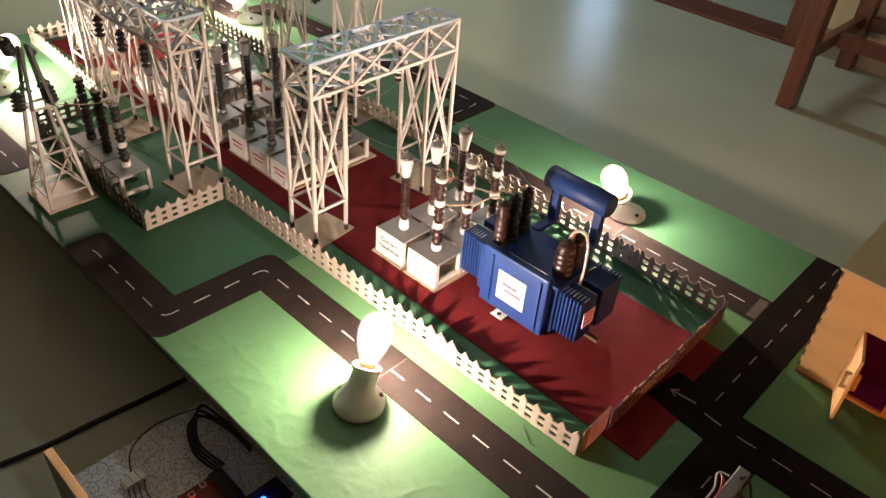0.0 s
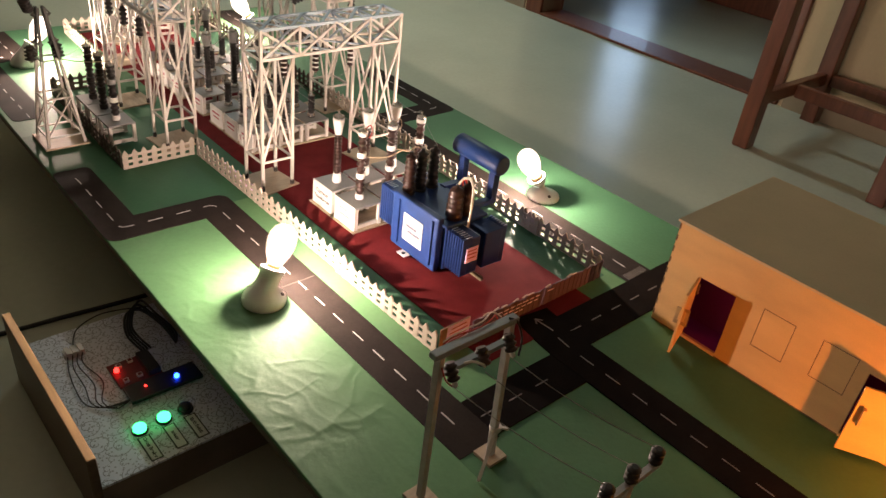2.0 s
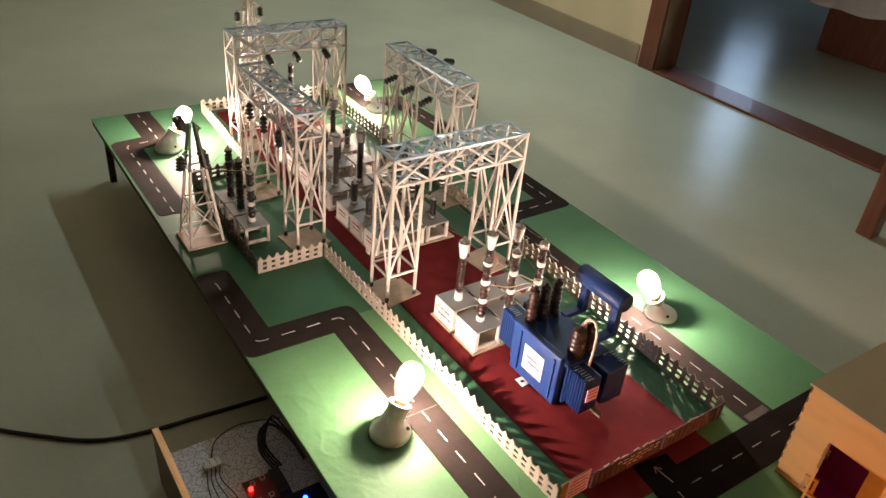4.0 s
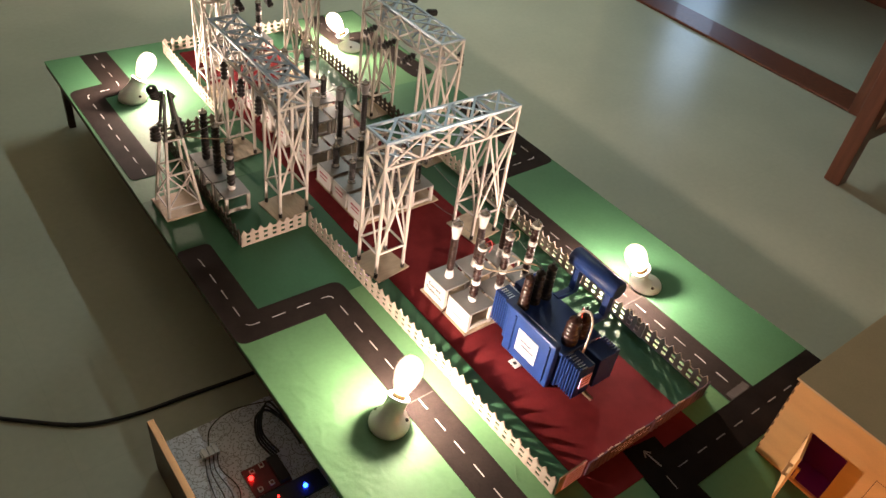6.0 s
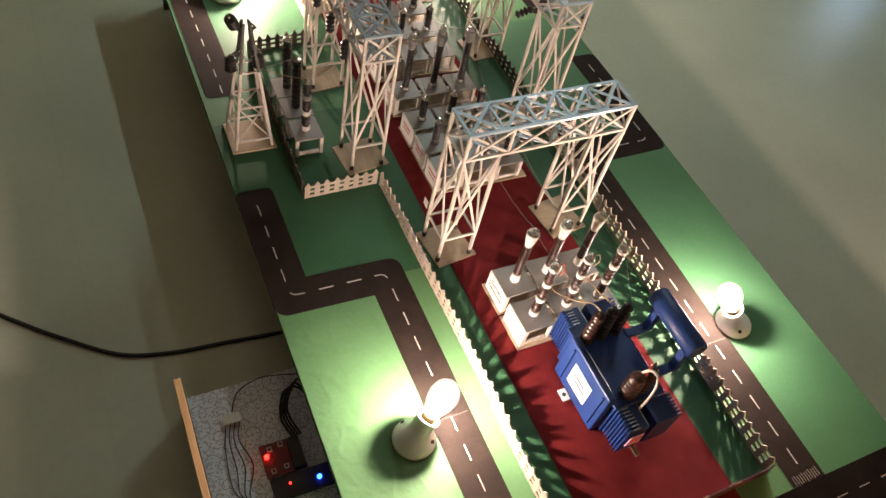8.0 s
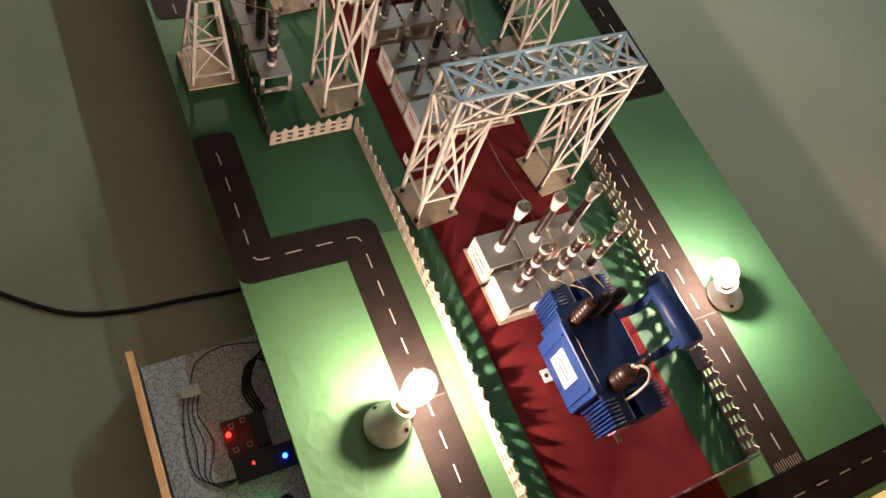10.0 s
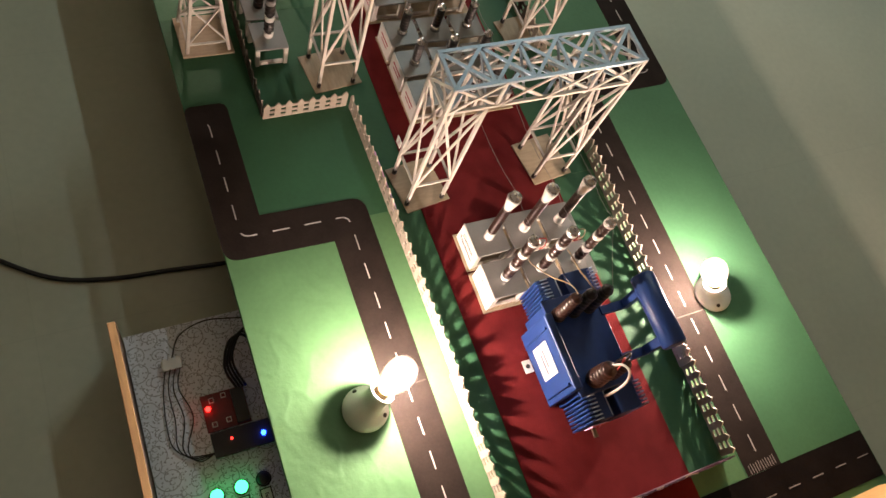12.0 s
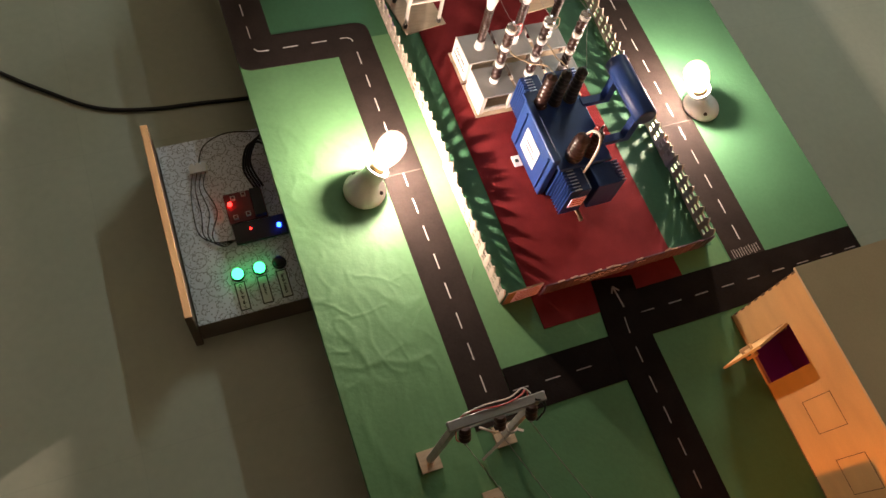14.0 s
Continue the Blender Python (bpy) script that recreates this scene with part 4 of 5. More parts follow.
        lathe(bm, [(0.0135 * k, 0.101)] + [(r * k * (1.1 - 2.4 * (z - 0.103) - 190 * max(0, z - 0.142) ** 2 * 3), z) for r, z in ribbed(0.103, 0.160, 0.0138, 6, 0.09)] + [(0.004, 0.162), (0.003, 0.167)], 16, (x, 0.206, 0))
        part("low_voltage_bushing", bm, M_BROWN, t, "fat brown porcelain bushing")
    for pts, r, mat in (([(0.202, 0.208, 0.163), (0.210, 0.203, 0.178), (0.215, 0.190, 0.180), (0.213, 0.179, 0.162), (0.211, 0.176, 0.125), (0.210, 0.177, 0.094)], 0.0023, M_CABLEWHITE),
                        ([(0.228, 0.208, 0.154), (0.222, 0.212, 0.172), (0.212, 0.206, 0.176), (0.206, 0.200, 0.166)], 0.0016, M_CABLERED),
                        ([(0.228, 0.208, 0.154), (0.236, 0.214, 0.168), (0.246, 0.220, 0.150), (0.250, 0.222, 0.104)], 0.0016, M_CABLE)):
        bm = bmesh.new()
        tube_curve(bm, pts, r)
        part("lead", bm, mat, t)


transformer()


# ---- bulbs ----
def bulb_lamp(m, tilt, heading, screws):
    """Angled batten holder with a clear bulb; its neck leans by tilt towards heading."""
    b = thing("bulb_lamp", m, "lit clear bulb in a cream angled batten holder", "lamp", "bulb lamps on the board")
    lean = pose(0, 0, 0.012, 0, 0, heading) @ pose(0, 0, 0, 0, tilt, 0)
    prof = [(0.0362, 0.0), (0.0371, 0.004), (0.0362, 0.009), (0.0322, 0.0155), (0.0268, 0.021), (0.0222, 0.0275), (0.0194, 0.035), (0.0184, 0.050),
            (0.0206, 0.0535), (0.0209, 0.0585), (0.0194, 0.0600), (0.0168, 0.0585), (0.0160, 0.050), (0.002, 0.050)]
    bm = bmesh.new()
    lathe(bm, prof, 36)
    for v in bm.verts:
        k = min(1.0, max(0.0, (v.co.z - 0.006) / 0.045))
        v.co = v.co.lerp(lean @ (v.co - Vector((0, 0, 0.012))), k * k * (3 - 2 * k))
    holder = part("lamp_holder", bm, M_HOLDER, b)
    for a in screws:
        bm = bmesh.new()
        lathe(bm, [(0.0036, 0), (0.0036, 0.0016)], 10, (0, 0, 0), pose(0.0300 * math.cos(radians(a)), 0.0300 * math.sin(radians(a)), 0.0172, 0, 0, a) @ pose(0, 0, 0, 0, 42, 0))
        part("screw", bm, M_BOLT, holder)
    turn = lean @ pose(0, 0, -0.012)
    bm = bmesh.new()
    lathe(bm, [(0.0118, 0.0505), (0.0118, 0.064), (0.0126, 0.0655)], 20, (0, 0, 0), turn)
    part("bulb_cap", bm, M_BRASS, b)
    bm = bmesh.new()
    lathe(bm, [(0.001, 0.0895), (0.0040, 0.0910), (0.0054, 0.0960), (0.0040, 0.1010), (0.001, 0.1025)], 14, (0, 0, 0), turn)
    part("filament", bm, M_FILAMENT, b, "white-hot filament")
    bm = bmesh.new()
    shell = [(0.0120, 0.0655), (0.0158, 0.073), (0.0204, 0.084), (0.0236, 0.096), (0.0246, 0.107), (0.0230, 0.118), (0.0184, 0.1275), (0.0116, 0.1335), (0.003, 0.1360)]
    lathe(bm, shell, 24, (0, 0, 0), turn)
    glass = part("bulb_glass", bm, M_BULB, b, "glowing clear glass bulb")
    # added inner shell: its emission draws the bulb's bright, soft-edged glare
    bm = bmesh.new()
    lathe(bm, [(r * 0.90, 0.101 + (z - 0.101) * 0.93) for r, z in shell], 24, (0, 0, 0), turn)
    part("glow_shell", bm, M_GLOWSHELL, glass)


bulb_lamp(pose(-0.143, 0.279, 0.001), 31, 22, (112, 318))
bulb_lamp(pose(0.562, 0.296, 0), 33, 158, (65, 245))
bulb_lamp(pose(-0.143, 1.526, 0.001), 34, 10, (112, 292))
bulb_lamp(pose(0.561, 1.568, 0), 34, 160, (65, 245))


# ---- line towers ----
def tower(m, h, base, group, waist=9.0):
    t = thing("lattice_tower", m, "cream wooden lattice line tower on a plywood plate", "tower", group)
    bm = bmesh.new()
    span(bm, (-base / 2 - 0.008, -base / 2 - 0.008, 0), (base / 2 + 0.008, base / 2 + 0.008, 0.0045))
    part("base_plate", bm, M_PLATE, t)

    def corner(sx, sy, z):
        k = base / 2 * (1 - z / h) + 0.006 * z / h
        return Vector((sx * k, sy * k, z))
    cs, waist = [(-1, -1), (1, -1), (1, 1), (-1, 1)], min(waist, h)
    for s in cs:
        bm = bmesh.new()
        stick(bm, corner(*s, 0.0045), corner(*s, waist), 0.0055, 0.0055)
        leg = part("leg", bm, M_WOOD, t)
        if waist < h:
            bm = bmesh.new()
            stick(bm, corner(*s, waist), corner(*s, h), 0.0052, 0.0052)
            part("upper_leg", bm, M_MAST, leg, "dark grey painted upper length")
    levels = [0.024, 0.105, 0.185, h]
    for z0, z1 in zip(levels, levels[1:]):
        for a, b in zip(cs, cs[1:] + cs[:1]):
            bm = bmesh.new()
            stick(bm, corner(*a, z0), corner(*b, z0), 0.0035, 0.0035)
            part("strut", bm, M_WOOD, t)
            if z1 < 0.15:
                for p, q in ((a, b), (b, a)):
                    bm = bmesh.new()
                    stick(bm, corner(*p, z0), corner(*q, z1), 0.0035, 0.0022)
                    part("brace", bm, M_WOOD, t)
    return t


def cross_arm(t, z, half, mat=M_WOOD):
    for s in (-1, 1):
        for y in (-1, 1):
            bm = bmesh.new()
            stick(bm, (s * 0.006, y * 0.006, z), (s * half, 0, z + 0.006), 0.0035, 0.0035)
            part("cross_arm", bm, mat, t)
        bm = bmesh.new()
        stick(bm, (s * 0.006, 0, z + 0.02), (s * half, 0, z + 0.006), 0.003, 0.003)
        part("cross_arm", bm, mat, t)


TOWER_W = tower(pose(-0.216, 1.030, 0, 0, 0, 0), 0.290, 0.076, "line towers", 0.185)
cross_arm(TOWER_W, 0.215, 0.026, M_MAST)
cross_arm(TOWER_W, 0.270, 0.018, M_MAST)
for p, q in (((-0.246, 1.030, 0.221), (-0.250, 1.026, 0.180)), ((-0.197, 1.030, 0.221), (-0.193, 1.028, 0.180)), ((-0.236, 1.028, 0.280), (-0.250, 1.012, 0.316))):
    hung_insulator(p, q, "insulators on the towers", 0.0115)
TOWER_N = tower(pose(0.155, 1.635, 0, 0, 0, 20), 0.375, 0.076, "line towers")
cross_arm(TOWER_N, 0.300, 0.045)
cross_arm(TOWER_N, 0.345, 0.045)
for s in (-1, 1):
    x, y = 0.155 + s * 0.043 * math.cos(math.radians(20)), 1.635 + s * 0.043 * math.sin(math.radians(20))
    hung_insulator((x, y, 0.349), (x, y, 0.315), "insulators on the towers")

# ---- wires ----
def line(p, q, drop=0.005, r=0.00042):
    cable("line_wire", sag(p, q, drop), r, M_WIRE, "thin bare line wire between posts", group="thin line wires")


for i, y in enumerate((0.976, 1.046, 1.112)):
    cable("line_wire", sag((-0.193, 1.028, 0.181 + 0.001 * i), (-0.112, y, 0.182), 0.004), 0.0009 if i == 0 else 0.0004, M_LEAD if i == 0 else M_WIRE, "pale wire from the tower to the banded post", group="thin line wires")
    line((-0.112, y, 0.182), (-0.045, 0.965 + 0.085 * i, 0.226), 0.006)
for x, gx in ((0.143, 0.136), (0.213, 0.212), (0.284, 0.300)):
    line((x, 0.493, 0.204), (x, 0.414, 0.206), 0.006)
    line((x, 0.493, 0.204), (gx, 0.684, 0.206), 0.012)
    line((x, 0.805, 0.112), (gx, 0.684, 0.206), 0.006)
for x, px in ((0.182, 0.143), (0.212, 0.213), (0.242, 0.284)):
    line((x, 0.314, 0.187), (px, 0.414, 0.206), 0.004)
for x, px in ((0.182, 0.148), (0.212, 0.220)):
    cable("bushing_lead", [(x, 0.314, 0.184), (x - 0.004, 0.335, 0.182), ((x + px) / 2, 0.362, 0.160), (px, 0.392, 0.150), (px, 0.404, 0.146)], 0.0013, M_LEAD, "thin tan lead from the bushing to the stand", "wire", "bushing leads")
HEADS = ((0.805, 0.112), (0.875, 0.117), (0.948, 0.117), (1.049, 0.202), (1.17, 0.117), (1.25, 0.117), (1.34, 0.169))
for x in (0.142, 0.211, 0.281):
    for (a, za), (b, zb) in zip(HEADS, HEADS[1:]):
        line((x, a, za), (x, b, zb), 0.006, 0.0005)


for k, x in enumerate((0.143, 0.213)):
    cable("phase_lead", [(x + 0.006, 0.414, 0.199), (x + 0.013, 0.409, 0.206), (x + 0.012, 0.402, 0.196), (x + 0.008, 0.404, 0.184)], 0.0010, M_CABLERED if k == 0 else M_LEAD,
          "short curled lead on the insulator's cap", "wire", "short leads on the caps")


# ---- front gate and signs ----
def gate_leaf(p, q, label, groups, lugs):
    """A low solid sheet of wood, its top edge scorched and set with pale painted glints, with rows of pale worn print.
    """
    p, q = Vector((*p, 0)), Vector((*q, 0))
    d = q - p
    g = thing("gate_leaf", Matrix.Translation(p) @ Matrix.Rotation(math.atan2(d.y, d.x), 4, "Z"), label, "gate", "leaves of the front gate")
    bm = bmesh.new()
    n = 14
    top = [0.037 + 0.0016 * math.sin(1.7 * i + 9 * p.x) + 0.0010 * math.sin(4.1 * i) for i in range(n + 1)]
    rows = [[bm.verts.new((d.length * i / n, y, z)) for i in range(n + 1) for z in (0.0, top[i])] for y in (-0.0012, 0.0012)]
    for i in range(n):
        j = 2 * i
        bm.faces.new((rows[0][j], rows[0][j + 2], rows[0][j + 3], rows[0][j + 1]))
        bm.faces.new((rows[1][j], rows[1][j + 1], rows[1][j + 3], rows[1][j + 2]))
        bm.faces.new((rows[0][j + 1], rows[0][j + 3], rows[1][j + 3], rows[1][j + 1]))
        bm.faces.new((rows[0][j], rows[1][j], rows[1][j + 2], rows[0][j + 2]))
    for j in (0, 2 * n):
        bm.faces.new((rows[0][j], rows[0][j + 1], rows[1][j + 1], rows[1][j]))
    bmesh.ops.recalc_face_normals(bm, faces=bm.faces[:])
    part("panel", bm, M_GATE, g)
    k = round(d.length / 0.0130)
    for i in range(k):
        bm = bmesh.new()
        x, h = (i + 0.5) * d.length / k, 0.040 + 0.0016 * math.sin(i * 2.7 + 20 * p.x)
        w = 0.0030 + 0.0008 * math.sin(i * 1.9)
        span(bm, (x - w, -0.0021, 0.0), (x + w, -0.0012, h - 0.004))
        for v in [v for v in bm.verts if v.co.z > 0.01]:
            v.co.x += 0.0007 * math.sin(i * 1.3)
        tip = bm.verts.new((x, -0.0016, h))
        ring = [v for v in bm.verts if 0.01 < v.co.z < h - 0.001]
        ring = [sorted(ring, key=lambda v: (v.co.y, v.co.x))[j] for j in (0, 1, 3, 2)]
        for u, v in zip(ring, ring[1:] + ring[:1]):
            bm.faces.new((u, v, tip))
        part("slat", bm, M_GATE, g)
    # small pale bars paint the highlights along the top edge
    for i, x in enumerate(lugs):
        bm = bmesh.new()
        stick(bm, (x - 0.006, 0.0, 0.0385), (x + 0.006, 0.0015 * math.sin(i * 2.2), 0.0405 + 0.002 * math.sin(i * 3.1)), 0.0022, 0.0016)
        part("rubbed_edge", bm, M_LUG, g, "pale glint drawn on the top edge")
    face = Matrix.Translation((0, -0.0022, 0)) @ pose(0, 0, 0, 90, 0, 0)
    for x0, x1, z in groups:
        words_in_row = max(1, round((x1 - x0) / 0.016))
        pitch = (x1 - x0) / words_in_row
        bars(g, face, [(x0 + (j + 0.5) * pitch, z, pitch * (0.72 + 0.12 * math.sin(j * 2.0)), 0.0020) for j in range(words_in_row)], M_GATEPRINT)


gate_leaf((0.083, 0.014), (0.251, 0.014), "reddish brown solid gate leaf with worn pale print", ((0.052, 0.160, 0.0300), (0.066, 0.156, 0.0225), (0.078, 0.120, 0.0150)), (0.028, 0.052, 0.070, 0.098, 0.120, 0.134))
gate_leaf((0.254, 0.014), (0.419, 0.017), "reddish brown solid gate leaf with a scorched top edge", ((0.003, 0.026, 0.0300),), (0.008, 0.066, 0.078))
sign = thing("warning_board", pose(0.046, 0.016, 0, 90, 0, 2), "pinkish white printed warning board at the fence corner", "sign")
bm = bmesh.new()
span(bm, (-0.033, 0.0, -0.0012), (0.031, 0.048, 0.0010))
part("backing", bm, M_BACKING, sign, "brown wooden backing board")
bm = bmesh.new()
span(bm, (-0.019, 0.002, 0.0010), (0.031, 0.047, 0.0016))
card = part("printed_card", bm, M_PINKCARD, sign)
bars(card, Matrix.Translation((0.006, 0.0245, 0.0017)), [(0, 0.016, 0.034, 0.0020), (0, 0.008, 0.040, 0.0017), (0, 0.000, 0.036, 0.0017), (0, -0.008, 0.041, 0.0017), (0, -0.016, 0.038, 0.0017)], M_REDINK)
strip = thing("fence_banner", pose(0.0105, 0.650, 0.026, 90, 0, -90), "long narrow white banner with red print on the fence", "sign")
bm = bmesh.new()
span(bm, (-0.060, -0.007, 0), (0.060, 0.007, 0.0012))
part("board", bm, M_PINKCARD, strip)
bars(strip, Matrix.Translation((0, 0, 0.0013)), [(0, 0.0, 0.108, 0.006)], M_REDINK)
bay = thing("bay_number_plate", pose(0.0345, 0.684, 0.095, 90, 0, -90), "small white plate with a red number on the gantry post", "sign")
bm = bmesh.new()
span(bm, (-0.008, -0.009, 0), (0.008, 0.009, 0.001))
part("board", bm, M_WHITE, bay)
words("2", 0.013, pose(0, 0, 0.0011), bay, M_REDINK)


# ---- pole structure in front ----
def h_pole():
    p = thing("h_pole", pose(0.003, -0.002, 0), "grey two-legged wooden distribution pole on small plates", "pole")
    for x in (-0.190, -0.068):
        bm = bmesh.new()
        span(bm, (x - 0.016, -0.200, 0.001), (x + 0.016, -0.168, 0.006))
        part("base_plate", bm, M_PLATE, p)
        bm = bmesh.new()
        stick(bm, (x, -0.184, 0.006), (x - (0.012 if x > -0.1 else 0.0), -0.184, 0.234), 0.010, 0.008)
        soften(bm, 0.0008, 1)
        part("post", bm, M_POLE, p)
    bm = bmesh.new()
    stick(bm, (-0.202, -0.184, 0.238), (-0.071, -0.184, 0.238), 0.012, 0.008)
    soften(bm, 0.0008, 1)
    part("cross_beam", bm, M_GREYTOP, p, "grey painted cross beam")
    bm = bmesh.new()
    stick(bm, (-0.19, -0.184, 0.206), (-0.078, -0.184, 0.206), 0.008, 0.006)
    part("cross_beam", bm, M_GREYTOP, p, "grey painted cross beam")
    for x in (-0.178, -0.130, -0.086):
        bm = bmesh.new()
        lathe(bm, ribbed(0, 0.022, 0.0082, 3, 0.30), 12, (x, -0.188, 0.222), pose(0, 0, 0, 150, 0, 0))
        part("insulator", bm, M_BROWN, p, "dark string insulator")
    for pts, r, mat in (([(-0.180, -0.200, 0.196), (-0.190, -0.196, 0.210), (-0.186, -0.180, 0.232), (-0.170, -0.176, 0.2435), (-0.128, -0.180, 0.2445), (-0.104, -0.176, 0.2450), (-0.092, -0.170, 0.240), (-0.088, -0.178, 0.226)], 0.0010, M_CABLERED),
                        ([(-0.180, -0.176, 0.2435), (-0.150, -0.173, 0.2440), (-0.118, -0.174, 0.2450), (-0.098, -0.168, 0.246), (-0.088, -0.176, 0.240)], 0.0009, M_CABLEWHITE),
                        ([(-0.086, -0.186, 0.2440), (-0.074, -0.190, 0.236), (-0.070, -0.198, 0.214), (-0.078, -0.204, 0.196)], 0.0014, M_CABLE),
                        ([(-0.130, -0.199, 0.200), (-0.140, -0.204, 0.212), (-0.152, -0.198, 0.218), (-0.158, -0.192, 0.214)], 0.0016, M_CABLEWHITE)):
        bm = bmesh.new()
        tube_curve(bm, pts, r)
        part("lead", bm, mat, p)
    bm = bmesh.new()
    lathe(bm, [(0.0078, 0.050), (0.0085, 0.052), (0.0085, 0.056), (0.0078, 0.058)], 12, (-0.068, -0.184, 0))
    stick(bm, (-0.062, -0.188, 0.054), (-0.052, -0.193, 0.050), 0.004, 0.003)
    part("cable_tie", bm, M_PORC, p, "white cable tie")
    bm = bmesh.new()
    stick(bm, (-0.072, -0.189, 0.052), (-0.112, -0.208, 0.003), 0.0045, 0.003)
    part("stay_strip", bm, M_PORC, p, "white stay strip")
    for x in (-0.178, -0.086):
        bm = bmesh.new()
        lathe(bm, [(0.0035, 0), (0.0035, 0.006), (0.002, 0.008)], 10, (x, -0.1990, 0.2030), pose(0, 0, 0, 150, 0, 0))
        part("insulator_cap", bm, M_PORC, p, "white insulator cap")


h_pole()


def t_pole():
    p = thing("t_pole", pose(-0.047, -0.375, 0), "pale wooden pole with three black pin insulators on its arm", "pole")
    bm = bmesh.new()
    span(bm, (-0.016, -0.016, 0.001), (0.016, 0.016, 0.006))
    part("base_plate", bm, M_PLATE, p)
    bm = bmesh.new()
    stick(bm, (0, 0, 0.006), (0, 0, 0.108), 0.009, 0.009)
    part("post", bm, M_POLE, p)
    bm = bmesh.new()
    stick(bm, (-0.056, 0, 0.112), (0.056, 0, 0.112), 0.008, 0.008)
    part("cross_arm", bm, M_POLE, p)
    for k in (-1, 0, 1):
        bm = bmesh.new()
        lathe(bm, [(0.003, 0.116)] + ribbed(0.118, 0.140, 0.0088, 3, 0.3) + [(0.004, 0.142)], 14, (k * 0.047, 0, 0))
        part("pin_insulator", bm, M_DARK, p, "black pin insulator")


t_pole()
for k, x in enumerate((-0.178, -0.130, -0.086)):
    line((x + 0.003, -0.203, 0.194), (-0.047 + (k - 1) * 0.047, -0.375, 0.141), 0.008, 0.0005)
stay = thing("stay_block", pose(-0.114, -0.270, 0.001), "small square plywood foot block on the green paper", "block")
bm = bmesh.new()
span(bm, (-0.015, -0.015, 0), (0.015, 0.015, 0.005))
part("block", bm, M_PLATE, stay)
bm = bmesh.new()
lathe(bm, [(0.003, 0.005), (0.003, 0.007), (0.001, 0.008)], 8)
part("screw_head", bm, M_BOLT, stay)
cable("loose_thread", [(-0.006, 0.094, 0.0008), (-0.013, 0.085, 0.002), (-0.020, 0.073, 0.001), (-0.018, 0.063, 0.0006)], 0.0006, M_GREEN,
      "thin green paper thread lying beside the fence", "thread")


# ---- house ----
def house():
    x0, x1, y0, y1, h, t = 0.397, 0.700, -0.86, -0.120, 0.198, 0.006
    hs = thing("model_house", pose(0, 0, 0.001), "plywood model house with open doors lit amber", "house")
    doors = [(-0.247, -0.180, 0.123), (-0.536, -0.461, 0.122)]
    edges = [y0] + [v for d in sorted(doors) for v in d[:2]] + [y1]
    for a, b in zip(edges[0::2], edges[1::2]):
        bm = bmesh.new()
        span(bm, (x0, a, 0), (x0 + t, b, h))
        part("front_wall", bm, M_HOUSE, hs)
    for a, b, top in doors:
        bm = bmesh.new()
        span(bm, (x0, a, top), (x0 + t, b, h))
        part("lintel", bm, M_HOUSE, hs)
        bm = bmesh.new()
        span(bm, (x0, a, 0), (x0 + t, b, 0.006))
        part("door_sill", bm, M_HOUSE, hs)
    for name, lo, hi in (("back_wall", (x1 - t, y0, 0), (x1, y1, h)), ("end_wall", (x0 + t, y1 - t, 0), (x1 - t, y1, h)),
                         ("end_wall", (x0 + t, y0, 0), (x1 - t, y0 + t, h))):
        bm = bmesh.new()
        span(bm, lo, hi)
        part(name, bm, M_HOUSE, hs)
    bm = bmesh.new()
    span(bm, (x0 - 0.004, y0 - 0.004, h), (x1 + 0.006, y1 + 0.004, h + 0.004))
    part("roof", bm, M_ROOF, hs, "flat grey-brown board roof")
    bm = bmesh.new()
    span(bm, (x0 + 0.06, y0 + 0.01, 0.002), (x0 + 0.064, y1 - 0.01, h - 0.004))
    part("partition", bm, M_VIOLET, hs, "inner partition tinted like the violet light on it")
    bm = bmesh.new()
    span(bm, (x0 + t, y0 + t, 0.001), (x0 + 0.06, y1 - t, 0.004))
    part("floor_lining", bm, M_VIOLET, hs, "floor lining tinted like the violet light on it")
    for k, (yh, size, top, angle) in enumerate(((-0.180, 0.067, 0.115, 17), (-0.536, 0.074, 0.116, -62))):
        d = thing("door", pose(x0 - 0.001, yh, 0.007, 0, 0, (180 + angle) if k == 0 else (180 + angle)), "", "")
        d.parent = hs
        bm = bmesh.new()
        span(bm, (0, -0.002, 0), (size, 0.002, top))
        part("door_leaf", bm, M_HOUSE, d)
        bm = bmesh.new()
        for y in (0.008, -0.008):
            stick(bm, (size - 0.011, y, top * 0.46), (size - 0.011, y, top * 0.72), 0.005, 0.004)
        for z in (0.48, 0.70):
            stick(bm, (size - 0.011, -0.008, top * z), (size - 0.011, 0.008, top * z), 0.004, 0.004)
        part("door_handle", bm, M_PLANK, d, "brown wooden pull handle")
        for z in (0.2, 0.8):
            bm = bmesh.new()
            for k in (-1, 0, 1):
                lathe(bm, [(0.0030, top * z + k * 0.007 - 0.0025), (0.0030, top * z + k * 0.007 + 0.0025)], 8, (-0.003, 0.003, 0))
            stick(bm, (-0.003, 0.0005, top * z - 0.010), (-0.003, 0.0005, top * z + 0.010), 0.007, 0.0025)
            part("hinge", bm, M_HINGE, d, "brown toothed hinge")
    for a, b, z0, z1 in ((-0.347, -0.294, 0.060, 0.131), (-0.443, -0.389, 0.066, 0.134), (-0.68, -0.62, 0.06, 0.130)):
        bm = bmesh.new()
        for lo, hi in (((a, z0), (b, z0 + 0.001)), ((a, z1 - 0.001), (b, z1)), ((a, z0), (a + 0.001, z1)), ((b - 0.001, z0), (b, z1))):
            span(bm, (x0 - 0.0004, lo[0], lo[1]), (x0 + 0.0002, hi[0], hi[1]))
        part("scored_window", bm, M_HINGE, hs, "window outline scored into the plywood")
